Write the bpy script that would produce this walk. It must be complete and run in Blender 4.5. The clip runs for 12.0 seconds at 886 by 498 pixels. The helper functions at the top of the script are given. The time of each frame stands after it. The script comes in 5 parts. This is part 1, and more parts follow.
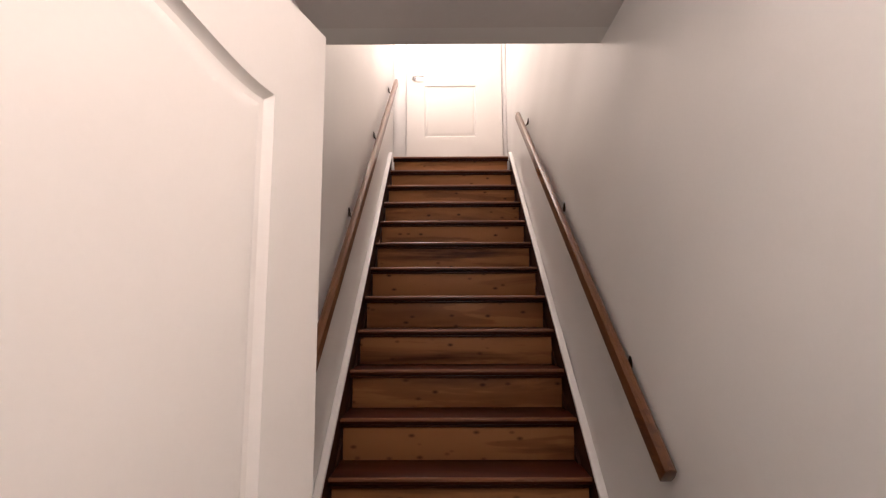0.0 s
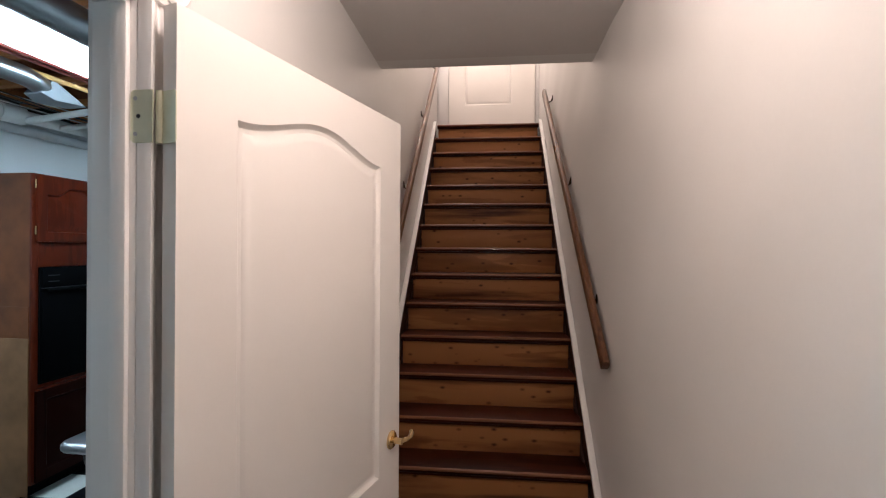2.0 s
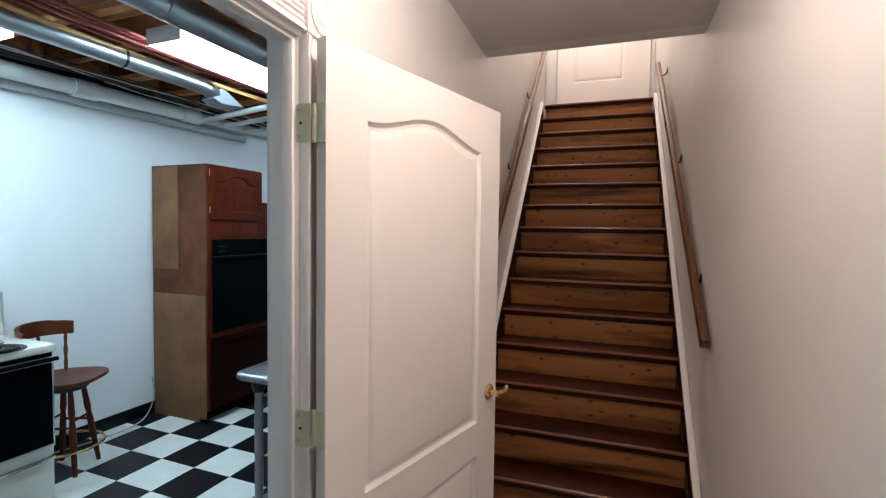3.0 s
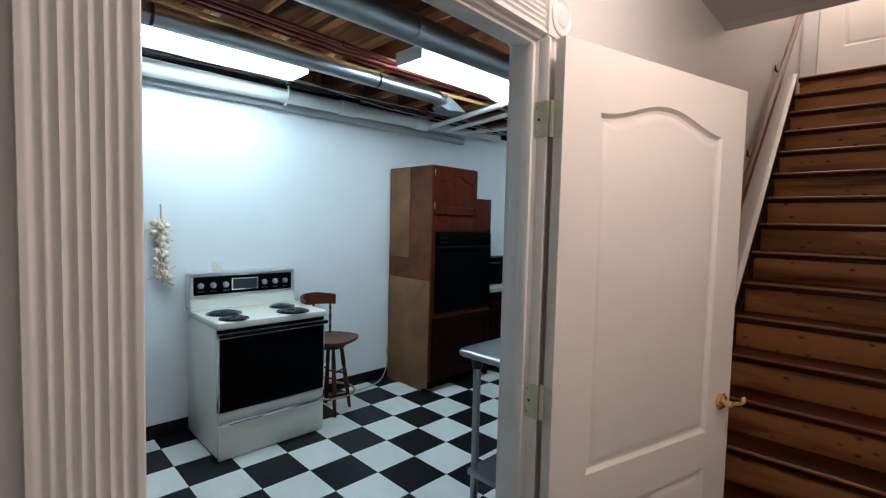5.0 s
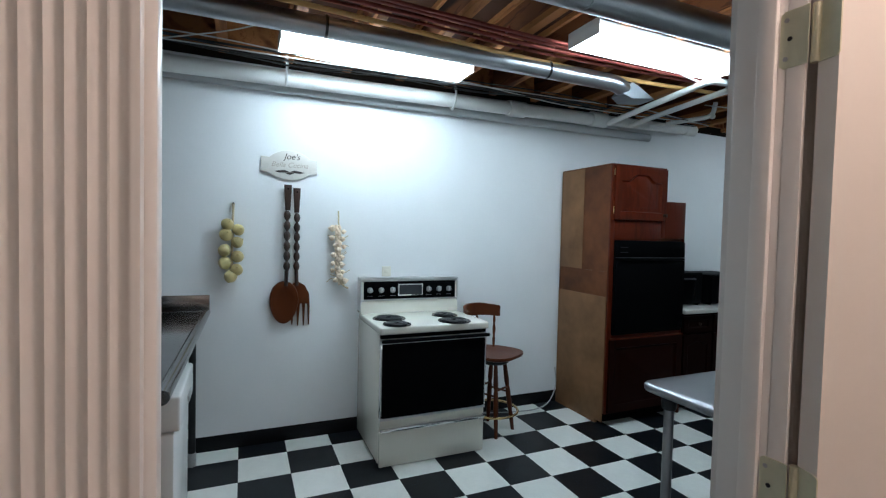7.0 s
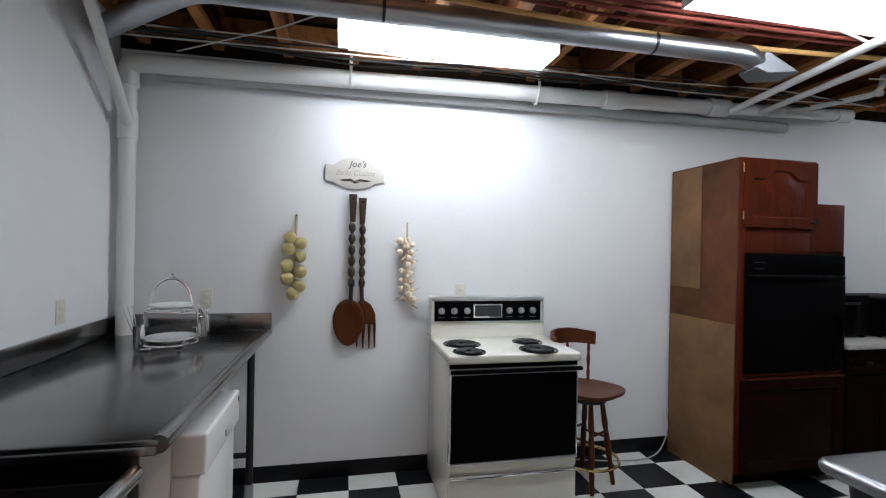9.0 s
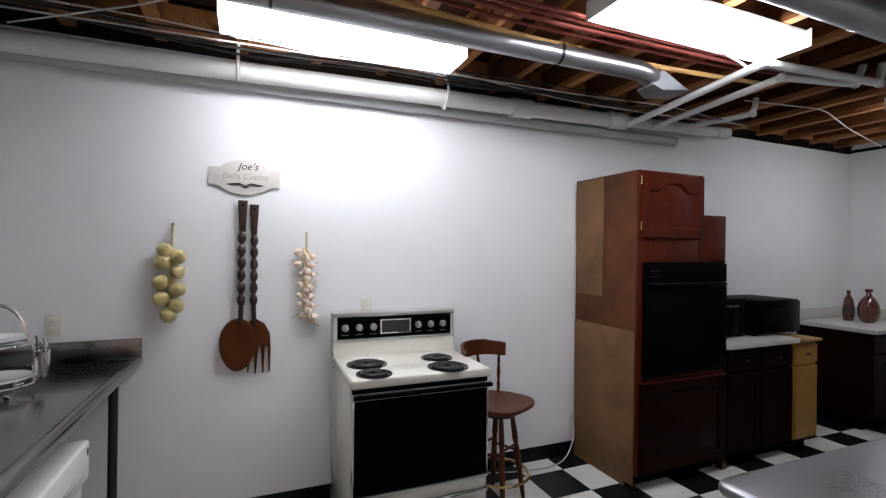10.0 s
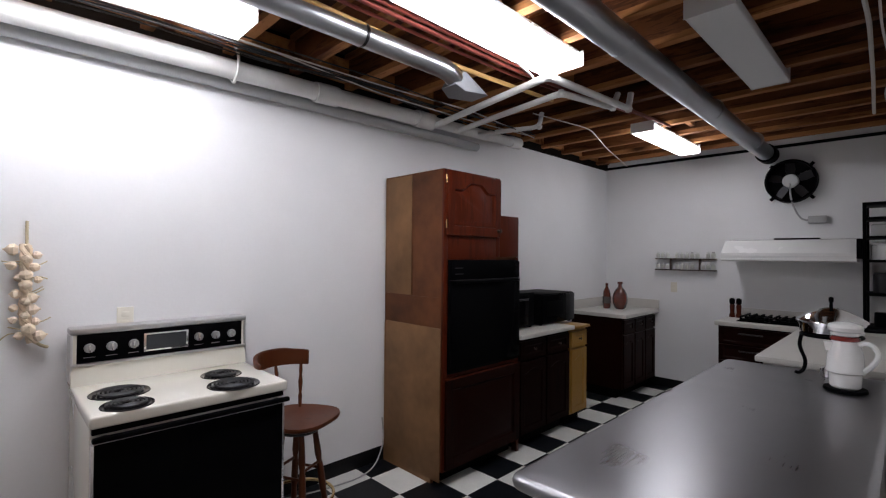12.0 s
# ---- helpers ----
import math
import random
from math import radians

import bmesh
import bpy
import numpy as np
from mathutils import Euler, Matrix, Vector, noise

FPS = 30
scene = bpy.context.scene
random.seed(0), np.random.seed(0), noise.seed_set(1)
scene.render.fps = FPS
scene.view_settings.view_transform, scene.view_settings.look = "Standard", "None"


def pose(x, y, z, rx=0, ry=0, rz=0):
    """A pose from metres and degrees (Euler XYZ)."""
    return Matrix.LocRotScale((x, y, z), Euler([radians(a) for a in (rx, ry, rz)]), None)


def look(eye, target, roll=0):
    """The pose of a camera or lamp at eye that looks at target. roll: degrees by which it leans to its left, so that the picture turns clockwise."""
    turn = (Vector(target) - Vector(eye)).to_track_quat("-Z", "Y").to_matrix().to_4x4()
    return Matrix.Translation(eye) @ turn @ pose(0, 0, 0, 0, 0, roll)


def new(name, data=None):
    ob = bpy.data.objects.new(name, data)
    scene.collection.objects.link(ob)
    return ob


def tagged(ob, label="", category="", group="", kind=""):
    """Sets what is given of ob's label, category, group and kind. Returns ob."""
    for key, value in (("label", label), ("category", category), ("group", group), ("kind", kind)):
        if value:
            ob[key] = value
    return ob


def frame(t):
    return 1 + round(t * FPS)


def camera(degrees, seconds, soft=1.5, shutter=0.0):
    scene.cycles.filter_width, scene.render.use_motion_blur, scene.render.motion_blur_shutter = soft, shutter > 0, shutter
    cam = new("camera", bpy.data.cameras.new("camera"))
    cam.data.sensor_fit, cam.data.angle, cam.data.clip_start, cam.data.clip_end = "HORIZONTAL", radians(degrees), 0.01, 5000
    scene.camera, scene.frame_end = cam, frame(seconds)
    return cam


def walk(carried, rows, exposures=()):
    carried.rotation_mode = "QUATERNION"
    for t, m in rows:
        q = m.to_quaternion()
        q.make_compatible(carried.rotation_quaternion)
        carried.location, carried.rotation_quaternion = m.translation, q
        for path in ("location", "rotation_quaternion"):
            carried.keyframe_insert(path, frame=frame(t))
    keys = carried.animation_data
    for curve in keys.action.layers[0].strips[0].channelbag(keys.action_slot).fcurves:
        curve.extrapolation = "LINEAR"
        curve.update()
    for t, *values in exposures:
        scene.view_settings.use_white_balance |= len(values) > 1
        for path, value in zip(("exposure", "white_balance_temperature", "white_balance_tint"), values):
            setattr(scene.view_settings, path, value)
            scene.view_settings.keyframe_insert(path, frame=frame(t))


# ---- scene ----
cam = camera(87.4, 12.0, soft=1.2)
PATH = [
    (0, (-0.188, 0.635, 1.572), (-0.265, 2.618, 1.819), -0.2),
    (0.5, (-0.182, 0.427, 1.588), (-0.262, 2.42, 1.739), -0.1),
    (1, (-0.154, 0.192, 1.602), (-0.238, 2.189, 1.678), 0.0),
    (1.5, (-0.124, -0.018, 1.62), (-0.236, 1.978, 1.662), 0.3),
    (2, (-0.056, -0.201, 1.627), (-0.328, 1.781, 1.629), 0.3),
    (2.5, (-0.004, -0.314, 1.623), (-0.482, 1.627, 1.582), 0.7),
    (3, (0.034, -0.399, 1.608), (-0.688, 1.464, 1.523), 0.8),
    (3.5, (0.039, -0.458, 1.602), (-0.915, 1.296, 1.493), 1.1),
    (3.7, (0.036, -0.474, 1.598), (-1.001, 1.232, 1.483), 1.1),
    (5.3, (-0.005, -0.515, 1.582), (-1.491, 0.819, 1.465), 1.4),
    (5.5, (-0.014, -0.513, 1.584), (-1.542, 0.772, 1.462), 1.3),
    (6, (-0.06, -0.463, 1.566), (-1.69, 0.691, 1.452), 1.2),
    (6.5, (-0.134, -0.372, 1.549), (-1.864, 0.627, 1.453), 1.4),
    (7, (-0.222, -0.291, 1.522), (-2.056, 0.503, 1.453), 1.4),
    (7.5, (-0.341, -0.213, 1.513), (-2.256, 0.361, 1.463), 1.2),
    (7.7, (-0.388, -0.196, 1.519), (-2.324, 0.304, 1.468), 1.2),
    (8.5, (-0.53, -0.105, 1.508), (-2.488, 0.305, 1.494), 1.0),
    (9.3, (-0.652, -0.023, 1.488), (-2.601, 0.426, 1.516), 0.9),
    (9.5, (-0.688, 0.002, 1.515), (-2.618, 0.527, 1.535), 0.9),
    (10, (-0.757, 0.046, 1.564), (-2.604, 0.811, 1.568), 0.7),
    (10.5, (-0.802, 0.117, 1.567), (-2.534, 1.116, 1.579), 0.7),
    (11, (-0.849, 0.167, 1.548), (-2.454, 1.36, 1.573), 0.6),
    (11.5, (-0.878, 0.204, 1.532), (-2.381, 1.523, 1.561), 0.6),
    (12, (-0.888, 0.228, 1.527), (-2.312, 1.632, 1.555), 0.5),
]
walk(cam, [(t, look(eye, target, roll)) for t, eye, target, roll in PATH],
     exposures=[(0.0, 0.76, 5150, 6), (1.5, 0.46, 5200, 6), (2.5, 0.49, 5250, 6), (3.5, 0.69, 5250, 4), (5.5, 0.10, 5400, 7), (6.5, 0.1, 5550, 9), (7.5, 0.22, 5650, 12), (9.5, 0.24, 6450, 26), (10.5, 0.06, 6550, 29), (12.0, 0.08, 6650, 31)])

# ---------------- light ----------------
world = bpy.data.worlds.new("world")
scene.world = world
world.use_nodes = True
world.node_tree.nodes["Background"].inputs[0].default_value = (0.5, 0.5, 0.55, 1)
world.node_tree.nodes["Background"].inputs[1].default_value = 0.003

HALL = pose(-0.106, 0, 0, 0, 0, 2.0)      # the stair hall stands two degrees out of square with the kitchen


def lamp(name, kind, place, power, colour, size):
    data = bpy.data.lights.new(name, kind)
    data.energy, data.color = power, colour
    data.shadow_soft_size = size
    ob = new(name, data)
    ob.matrix_basis = Matrix.Translation(place)
    return ob


WARM = (1.0, 0.71, 0.53)
lamp("hall_lamp", "POINT", HALL @ Vector((0.10, 0.60, 2.60)), 20.5, WARM, 0.06)
# added spot with no fixture, brightens the door and wall near the hinge
spot = lamp("hall_fill_spot", "SPOT", (0, 0, 0), 4.2, WARM, 0.05)
spot.data.spot_size, spot.data.spot_blend = radians(110), 1.0
spot.matrix_basis = look(HALL @ Vector((-0.05, 0.40, 2.64)), HALL @ Vector((-0.60, 0.66, 2.30)))
lamp("landing_lamp", "POINT", HALL @ Vector((-0.36, 4.55, 4.75)), 42, WARM, 0.06)
TUBE = (0.87, 1.0, 0.98)
TUBE_POWER = 19.0

# ---------------- materials ----------------


def nodes_of(name):
    m = bpy.data.materials.new(name)
    m.use_nodes = True
    t = m.node_tree
    return m, t, t.nodes["Principled BSDF"]


def add(t, kind, **values):
    n = t.nodes.new(kind)
    for key, value in values.items():
        n.inputs[key].default_value = value
    return n


def coords(t, scale=(1, 1, 1), rot=(0, 0, 0)):
    tc = t.nodes.new("ShaderNodeTexCoord")
    mp = t.nodes.new("ShaderNodeMapping")
    mp.inputs["Scale"].default_value = scale
    mp.inputs["Rotation"].default_value = rot
    t.links.new(tc.outputs["Object"], mp.inputs["Vector"])
    return mp.outputs["Vector"]


def ramp(t, fac, stops):
    r = t.nodes.new("ShaderNodeValToRGB")
    while len(r.color_ramp.elements) < len(stops):
        r.color_ramp.elements.new(0.5)
    for e, (p, c) in zip(r.color_ramp.elements, stops):
        e.position, e.color = p, (*c, 1)
    t.links.new(fac, r.inputs["Fac"])
    return r.outputs["Color"]


def shade(c, k):
    return tuple(min(1, v * k) for v in c)


def plain(name, colour, rough=0.5, metal=0.0, grain=60.0, patch=2.5, vary=0.06, bump=0.02, coat=0.0, rough_vary=0.08, specular=0.5, per_piece=0.0):
    """A painted, plastic, ceramic or metal surface with grain and broad stains."""
    m, t, b = nodes_of(name)
    v = coords(t)
    fine, broad = add(t, "ShaderNodeTexNoise", Scale=grain, Detail=4.0), add(t, "ShaderNodeTexNoise", Scale=patch, Detail=3.0)
    for n in (fine, broad):
        t.links.new(v, n.inputs["Vector"])
    mix = t.nodes.new("ShaderNodeMath")
    mix.operation = "ADD"
    half = t.nodes.new("ShaderNodeMath")
    half.operation = "MULTIPLY"
    half.inputs[1].default_value = 0.35
    t.links.new(fine.outputs["Fac"], half.inputs[0])
    t.links.new(half.outputs[0], mix.inputs[0])
    t.links.new(broad.outputs["Fac"], mix.inputs[1])
    last = mix.outputs[0]
    if per_piece:
        info = t.nodes.new("ShaderNodeObjectInfo")
        ma = t.nodes.new("ShaderNodeMath")
        ma.operation = "MULTIPLY_ADD"
        ma.inputs[1].default_value = per_piece
        t.links.new(info.outputs["Random"], ma.inputs[0])
        t.links.new(last, ma.inputs[2])
        last = ma.outputs[0]
    t.links.new(ramp(t, last, [(0.35, shade(colour, 1 - vary)), (1.0, shade(colour, 1 + vary))]), b.inputs["Base Color"])
    rr = add(t, "ShaderNodeMapRange")
    rr.inputs["To Min"].default_value, rr.inputs["To Max"].default_value = max(0.02, rough - rough_vary), min(1, rough + rough_vary)
    t.links.new(broad.outputs["Fac"], rr.inputs["Value"])
    t.links.new(rr.outputs[0], b.inputs["Roughness"])
    b.inputs["Metallic"].default_value = metal
    b.inputs["Coat Weight"].default_value = coat
    b.inputs["Specular IOR Level"].default_value = specular
    if bump:
        bm = add(t, "ShaderNodeBump", Strength=min(1, bump * 8), Distance=bump * 0.05)
        t.links.new(fine.outputs["Fac"], bm.inputs["Height"])
        t.links.new(bm.outputs[0], b.inputs["Normal"])
    return m


def timber(name, dark, light, along="y", rough=0.45, ring=14.0, knots=0.0, worn=None, coat=0.0, per_piece=0.25, spec=0.5):
    """Wood whose grain runs along one axis, with fine streaks, broad stain and knots."""
    m, t, b = nodes_of(name)
    k = {"x": (0.12, 1, 1), "y": (1, 0.12, 1), "z": (1, 1, 0.12)}[along]
    info = t.nodes.new("ShaderNodeObjectInfo")
    v0 = coords(t, k)
    off = t.nodes.new("ShaderNodeVectorMath")
    off.operation = "MULTIPLY_ADD"
    off.inputs[1].default_value = (7.3, 5.1, 3.7)
    t.links.new(info.outputs["Random"], off.inputs[0])
    t.links.new(v0, off.inputs[2])
    v = off.outputs[0]
    grain = add(t, "ShaderNodeTexNoise", Scale=ring * 3, Detail=6.0, Distortion=1.2)
    fine = add(t, "ShaderNodeTexNoise", Scale=ring * 14, Detail=3.0)
    broad = add(t, "ShaderNodeTexNoise", Scale=2.2, Detail=3.0)
    for n in (grain, fine, broad):
        t.links.new(v, n.inputs["Vector"])
    s = t.nodes.new("ShaderNodeMath")
    s.operation = "MULTIPLY_ADD"
    s.inputs[1].default_value = 0.4
    t.links.new(fine.outputs["Fac"], s.inputs[0])
    t.links.new(grain.outputs["Fac"], s.inputs[2])
    s2 = t.nodes.new("ShaderNodeMath")
    s2.operation = "MULTIPLY_ADD"
    s2.inputs[1].default_value = 0.6
    t.links.new(broad.outputs["Fac"], s2.inputs[0])
    t.links.new(s.outputs[0], s2.inputs[2])
    s3 = t.nodes.new("ShaderNodeMath")
    s3.operation = "MULTIPLY_ADD"
    s3.inputs[1].default_value = per_piece
    t.links.new(info.outputs["Random"], s3.inputs[0])
    t.links.new(s2.outputs[0], s3.inputs[2])
    colour = ramp(t, s3.outputs[0], [(0.62, dark), (0.95, tuple((a + c) / 2 for a, c in zip(dark, light))), (1.0, light)])
    if knots:
        kv = coords(t, tuple(1.0 if q == 1 else 0.55 for q in k))
        off2 = t.nodes.new("ShaderNodeVectorMath")
        off2.operation = "MULTIPLY_ADD"
        off2.inputs[1].default_value = (3.3, 9.1, 4.7)
        t.links.new(info.outputs["Random"], off2.inputs[0])
        t.links.new(kv, off2.inputs[2])
        vo = add(t, "ShaderNodeTexVoronoi", Scale=knots)
        t.links.new(off2.outputs[0], vo.inputs["Vector"])
        kr = ramp(t, vo.outputs["Distance"], [(0.05, (1, 1, 1)), (0.19, (0, 0, 0))])
        mixk = t.nodes.new("ShaderNodeMix")
        mixk.data_type = "RGBA"
        t.links.new(kr, mixk.inputs[0])
        t.links.new(colour, mixk.inputs[6])
        mixk.inputs[7].default_value = (*shade(dark, 0.35), 1)
        colour = mixk.outputs[2]
    if worn:
        wn = add(t, "ShaderNodeTexNoise", Scale=5.0, Detail=5.0, Distortion=0.6)
        t.links.new(v, wn.inputs["Vector"])
        wr = ramp(t, wn.outputs["Fac"], [(0.52, (0, 0, 0)), (0.66, (1, 1, 1))])
        mixw = t.nodes.new("ShaderNodeMix")
        mixw.data_type = "RGBA"
        t.links.new(wr, mixw.inputs[0])
        t.links.new(colour, mixw.inputs[6])
        mixw.inputs[7].default_value = (*worn, 1)
        colour = mixw.outputs[2]
    t.links.new(colour, b.inputs["Base Color"])
    rr = add(t, "ShaderNodeMapRange")
    rr.inputs["To Min"].default_value, rr.inputs["To Max"].default_value = rough - 0.1, rough + 0.12
    t.links.new(broad.outputs["Fac"], rr.inputs["Value"])
    t.links.new(rr.outputs[0], b.inputs["Roughness"])
    b.inputs["Coat Weight"].default_value = coat
    b.inputs["Specular IOR Level"].default_value = spec
    bp = add(t, "ShaderNodeBump", Strength=0.25, Distance=0.002)
    t.links.new(s.outputs[0], bp.inputs["Height"])
    t.links.new(bp.outputs[0], b.inputs["Normal"])
    return m


def flecked(name, colour, fleck):
    """Vinyl tile with pale flecks and a cloudy wear film."""
    m, t, b = nodes_of(name)
    info = t.nodes.new("ShaderNodeObjectInfo")
    off = t.nodes.new("ShaderNodeVectorMath")
    off.operation = "MULTIPLY_ADD"
    off.inputs[1].default_value = (13.0, 7.0, 0.0)
    t.links.new(info.outputs["Random"], off.inputs[0])
    t.links.new(coords(t), off.inputs[2])
    vo = add(t, "ShaderNodeTexVoronoi", Scale=55.0)
    cloud = add(t, "ShaderNodeTexNoise", Scale=9.0, Detail=4.0)
    for n in (vo, cloud):
        t.links.new(off.outputs[0], n.inputs["Vector"])
    spots = ramp(t, vo.outputs["Distance"], [(0.10, (1, 1, 1)), (0.24, (0, 0, 0))])
    where = ramp(t, cloud.outputs["Fac"], [(0.45, (0, 0, 0)), (0.62, (1, 1, 1))])
    both = t.nodes.new("ShaderNodeMix")
    both.data_type, both.blend_type = "RGBA", "MULTIPLY"
    both.inputs[0].default_value = 1.0
    t.links.new(spots, both.inputs[6])
    t.links.new(where, both.inputs[7])
    mix = t.nodes.new("ShaderNodeMix")
    mix.data_type = "RGBA"
    t.links.new(both.outputs[2], mix.inputs[0])
    mix.inputs[6].default_value = (*colour, 1)
    mix.inputs[7].default_value = (*fleck, 1)
    t.links.new(mix.outputs[2], b.inputs["Base Color"])
    rr = add(t, "ShaderNodeMapRange")
    rr.inputs["To Min"].default_value, rr.inputs["To Max"].default_value = 0.24, 0.44
    t.links.new(cloud.outputs["Fac"], rr.inputs["Value"])
    t.links.new(rr.outputs[0], b.inputs["Roughness"])
    b.inputs["Specular IOR Level"].default_value = 0.3
    return m


def brushed(name, colour, rough=0.3, along="y", vary=0.1, wave=0.0):
    """Steel or zinc with fine scratches along one axis and cloudy wear."""
    m, t, b = nodes_of(name)
    k = {"x": (1.5, 90, 90), "y": (90, 1.5, 90), "z": (90, 90, 1.5)}[along]
    v, w = coords(t, k), coords(t)
    fine, broad = add(t, "ShaderNodeTexNoise", Scale=5.0, Detail=4.0), add(t, "ShaderNodeTexNoise", Scale=3.0, Detail=2.0)
    t.links.new(v, fine.inputs["Vector"])
    t.links.new(w, broad.inputs["Vector"])
    s = t.nodes.new("ShaderNodeMath")
    s.operation = "MULTIPLY_ADD"
    s.inputs[1].default_value = 0.18
    t.links.new(fine.outputs["Fac"], s.inputs[0])
    t.links.new(broad.outputs["Fac"], s.inputs[2])
    rr = add(t, "ShaderNodeMapRange")
    rr.inputs["From Min"].default_value, rr.inputs["From Max"].default_value = 0.35, 0.85
    rr.inputs["To Min"].default_value, rr.inputs["To Max"].default_value = max(0.05, rough - 0.05), rough + 0.07
    t.links.new(s.outputs[0], rr.inputs["Value"])
    t.links.new(rr.outputs[0], b.inputs["Roughness"])
    t.links.new(ramp(t, s.outputs[0], [(0.45, shade(colour, 1 - vary)), (1.0, shade(colour, 1 + vary))]), b.inputs["Base Color"])
    b.inputs["Metallic"].default_value = 1.0
    bp = add(t, "ShaderNodeBump", Strength=0.03, Distance=0.0005)
    t.links.new(fine.outputs["Fac"], bp.inputs["Height"])
    last = bp.outputs[0]
    if wave:
        dents = add(t, "ShaderNodeTexNoise", Scale=4.0, Detail=0.0)
        t.links.new(w, dents.inputs["Vector"])
        bw = add(t, "ShaderNodeBump", Strength=wave, Distance=0.02)
        t.links.new(dents.outputs["Fac"], bw.inputs["Height"])
        t.links.new(last, bw.inputs["Normal"])
        last = bw.outputs[0]
    t.links.new(last, b.inputs["Normal"])
    return m


def glowing(name, colour, strength):
    m, t, b = nodes_of(name)
    b.inputs["Base Color"].default_value = (0.8, 0.8, 0.8, 1)
    b.inputs["Emission Color"].default_value = (*colour, 1)
    b.inputs["Emission Strength"].default_value = strength
    return m


HALL_PAINT = plain("hall_paint", (0.75, 0.735, 0.705), 0.36, grain=90, vary=0.03, bump=0.012)
KITCHEN_PAINT = plain("kitchen_paint", (0.83, 0.835, 0.845), 0.5, grain=70, vary=0.03, bump=0.03)
CEIL_PAINT = plain("ceiling_paint", (0.68, 0.65, 0.62), 0.6, grain=35, vary=0.04, bump=0.06)
WHITE_TRIM = plain("white_trim", (0.80, 0.78, 0.76), 0.32, vary=0.03, bump=0.01)
DOOR_PAINT = plain("door_paint", (0.82, 0.78, 0.73), 0.33, grain=120, vary=0.025, bump=0.012)
BLACK_VINYL = plain("black_vinyl", (0.006, 0.006, 0.007), 0.4, vary=0.2, specular=0.2)
TILE_WHITE = plain("tile_white", (0.72, 0.72, 0.68), 0.3, grain=45, patch=5, vary=0.10, bump=0.006, per_piece=0.25)
TILE_BLACK = flecked("tile_black", (0.006, 0.0072, 0.0095), (0.035, 0.05, 0.075))
GROUT = plain("tile_bed", (0.05, 0.05, 0.05), 0.8)
CONCRETE = plain("concrete", (0.3, 0.29, 0.28), 0.8, vary=0.15)
TREAD = timber("stained_tread", (0.009, 0.0012, 0.0003), (0.038, 0.0062, 0.0014), "x", 0.40, ring=3.5, worn=(0.060, 0.013, 0.0035), coat=0.05, spec=0.2, per_piece=0.12)
WORN_EDGE = timber("worn_tread_edge", (0.050, 0.012, 0.0035), (0.17, 0.066, 0.025), "x", 0.34, ring=2.5, coat=0.2, spec=0.4)
RISER = timber("stained_riser", (0.155, 0.058, 0.0165), (0.335, 0.145, 0.049), "x", 0.5, ring=1.6, knots=15.0, spec=0.25, per_piece=0.12, worn=(0.062, 0.0175, 0.0048))
STRINGER = timber("stained_stringer", (0.010, 0.0026, 0.0010), (0.036, 0.0095, 0.0035), "y", 0.5, spec=0.25)
RAIL_WOOD = timber("rail_wood", (0.055, 0.019, 0.0065), (0.135, 0.054, 0.018), "y", 0.3, ring=3.0, coat=0.25)
ALUMINIUM = brushed("brushed_aluminium", (0.66, 0.66, 0.66), 0.38, "y", 0.04)
BRONZE = plain("dark_bronze", (0.06, 0.045, 0.035), 0.35, metal=1.0)
BRASS = plain("brass", (0.72, 0.52, 0.25), 0.22, metal=1.0)
HINGE = plain("zinc_hinge", (0.66, 0.66, 0.50), 0.42, metal=0.45, vary=0.15)
JOIST = timber("joist_wood", (0.13, 0.040, 0.013), (0.40, 0.165, 0.058), "x", 0.75, knots=2.0, spec=0.2, worn=(0.10, 0.028, 0.010))
# board colour lowered to hold the shade between the joists
SUBFLOOR_SHADED = timber("shaded_subfloor_board", (0.014, 0.005, 0.0025), (0.055, 0.020, 0.009), "y", 0.8, ring=30, spec=0.2)
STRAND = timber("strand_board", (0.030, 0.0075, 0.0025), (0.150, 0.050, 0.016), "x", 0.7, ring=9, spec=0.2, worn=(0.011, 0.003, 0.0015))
# near-black, so the board's colour carries the unlit void above the wall
RIM_VOID = plain("void_black_rim_board", (0.010, 0.006, 0.004), 0.85, vary=0.3, specular=0.1)
GALV = brushed("galvanised_duct", (0.52, 0.54, 0.57), 0.32, "y")
GALV_DULL = brushed("dull_galvanised_duct", (0.47, 0.485, 0.51), 0.38, "y")
ZINC = plain("weathered_zinc", (0.24, 0.25, 0.27), 0.5, metal=0.4, vary=0.15)
PVC = plain("white_pvc", (0.74, 0.74, 0.72), 0.35, vary=0.05)
PVC_GREY = plain("grey_pipe", (0.46, 0.47, 0.48), 0.55, vary=0.06)
COPPER = plain("old_copper", (0.22, 0.045, 0.032), 0.42, metal=0.55, vary=0.25)
PEX = plain("yellow_line", (0.62, 0.36, 0.12), 0.45, vary=0.1)
SCARF = plain("red_glaze", (0.22, 0.03, 0.025), 0.25, vary=0.1)
CABLE_DARK = plain("dark_cable", (0.02, 0.02, 0.02), 0.5)
CABLE_WHITE = plain("white_cable", (0.62, 0.60, 0.56), 0.5)
DIFFUSER = glowing("lit_diffuser", TUBE, TUBE_POWER * 0.95)
DIFFUSER_OLD = glowing("tired_diffuser", TUBE, TUBE_POWER * 0.95)
DIFFUSER_DIM = glowing("dim_diffuser", TUBE, TUBE_POWER * 0.62)
DIFFUSER_OFF = plain("unlit_diffuser", (0.55, 0.55, 0.55), 0.4, vary=0.03)
WHITE_METAL = plain("white_enamel", (0.80, 0.80, 0.79), 0.25, vary=0.03)
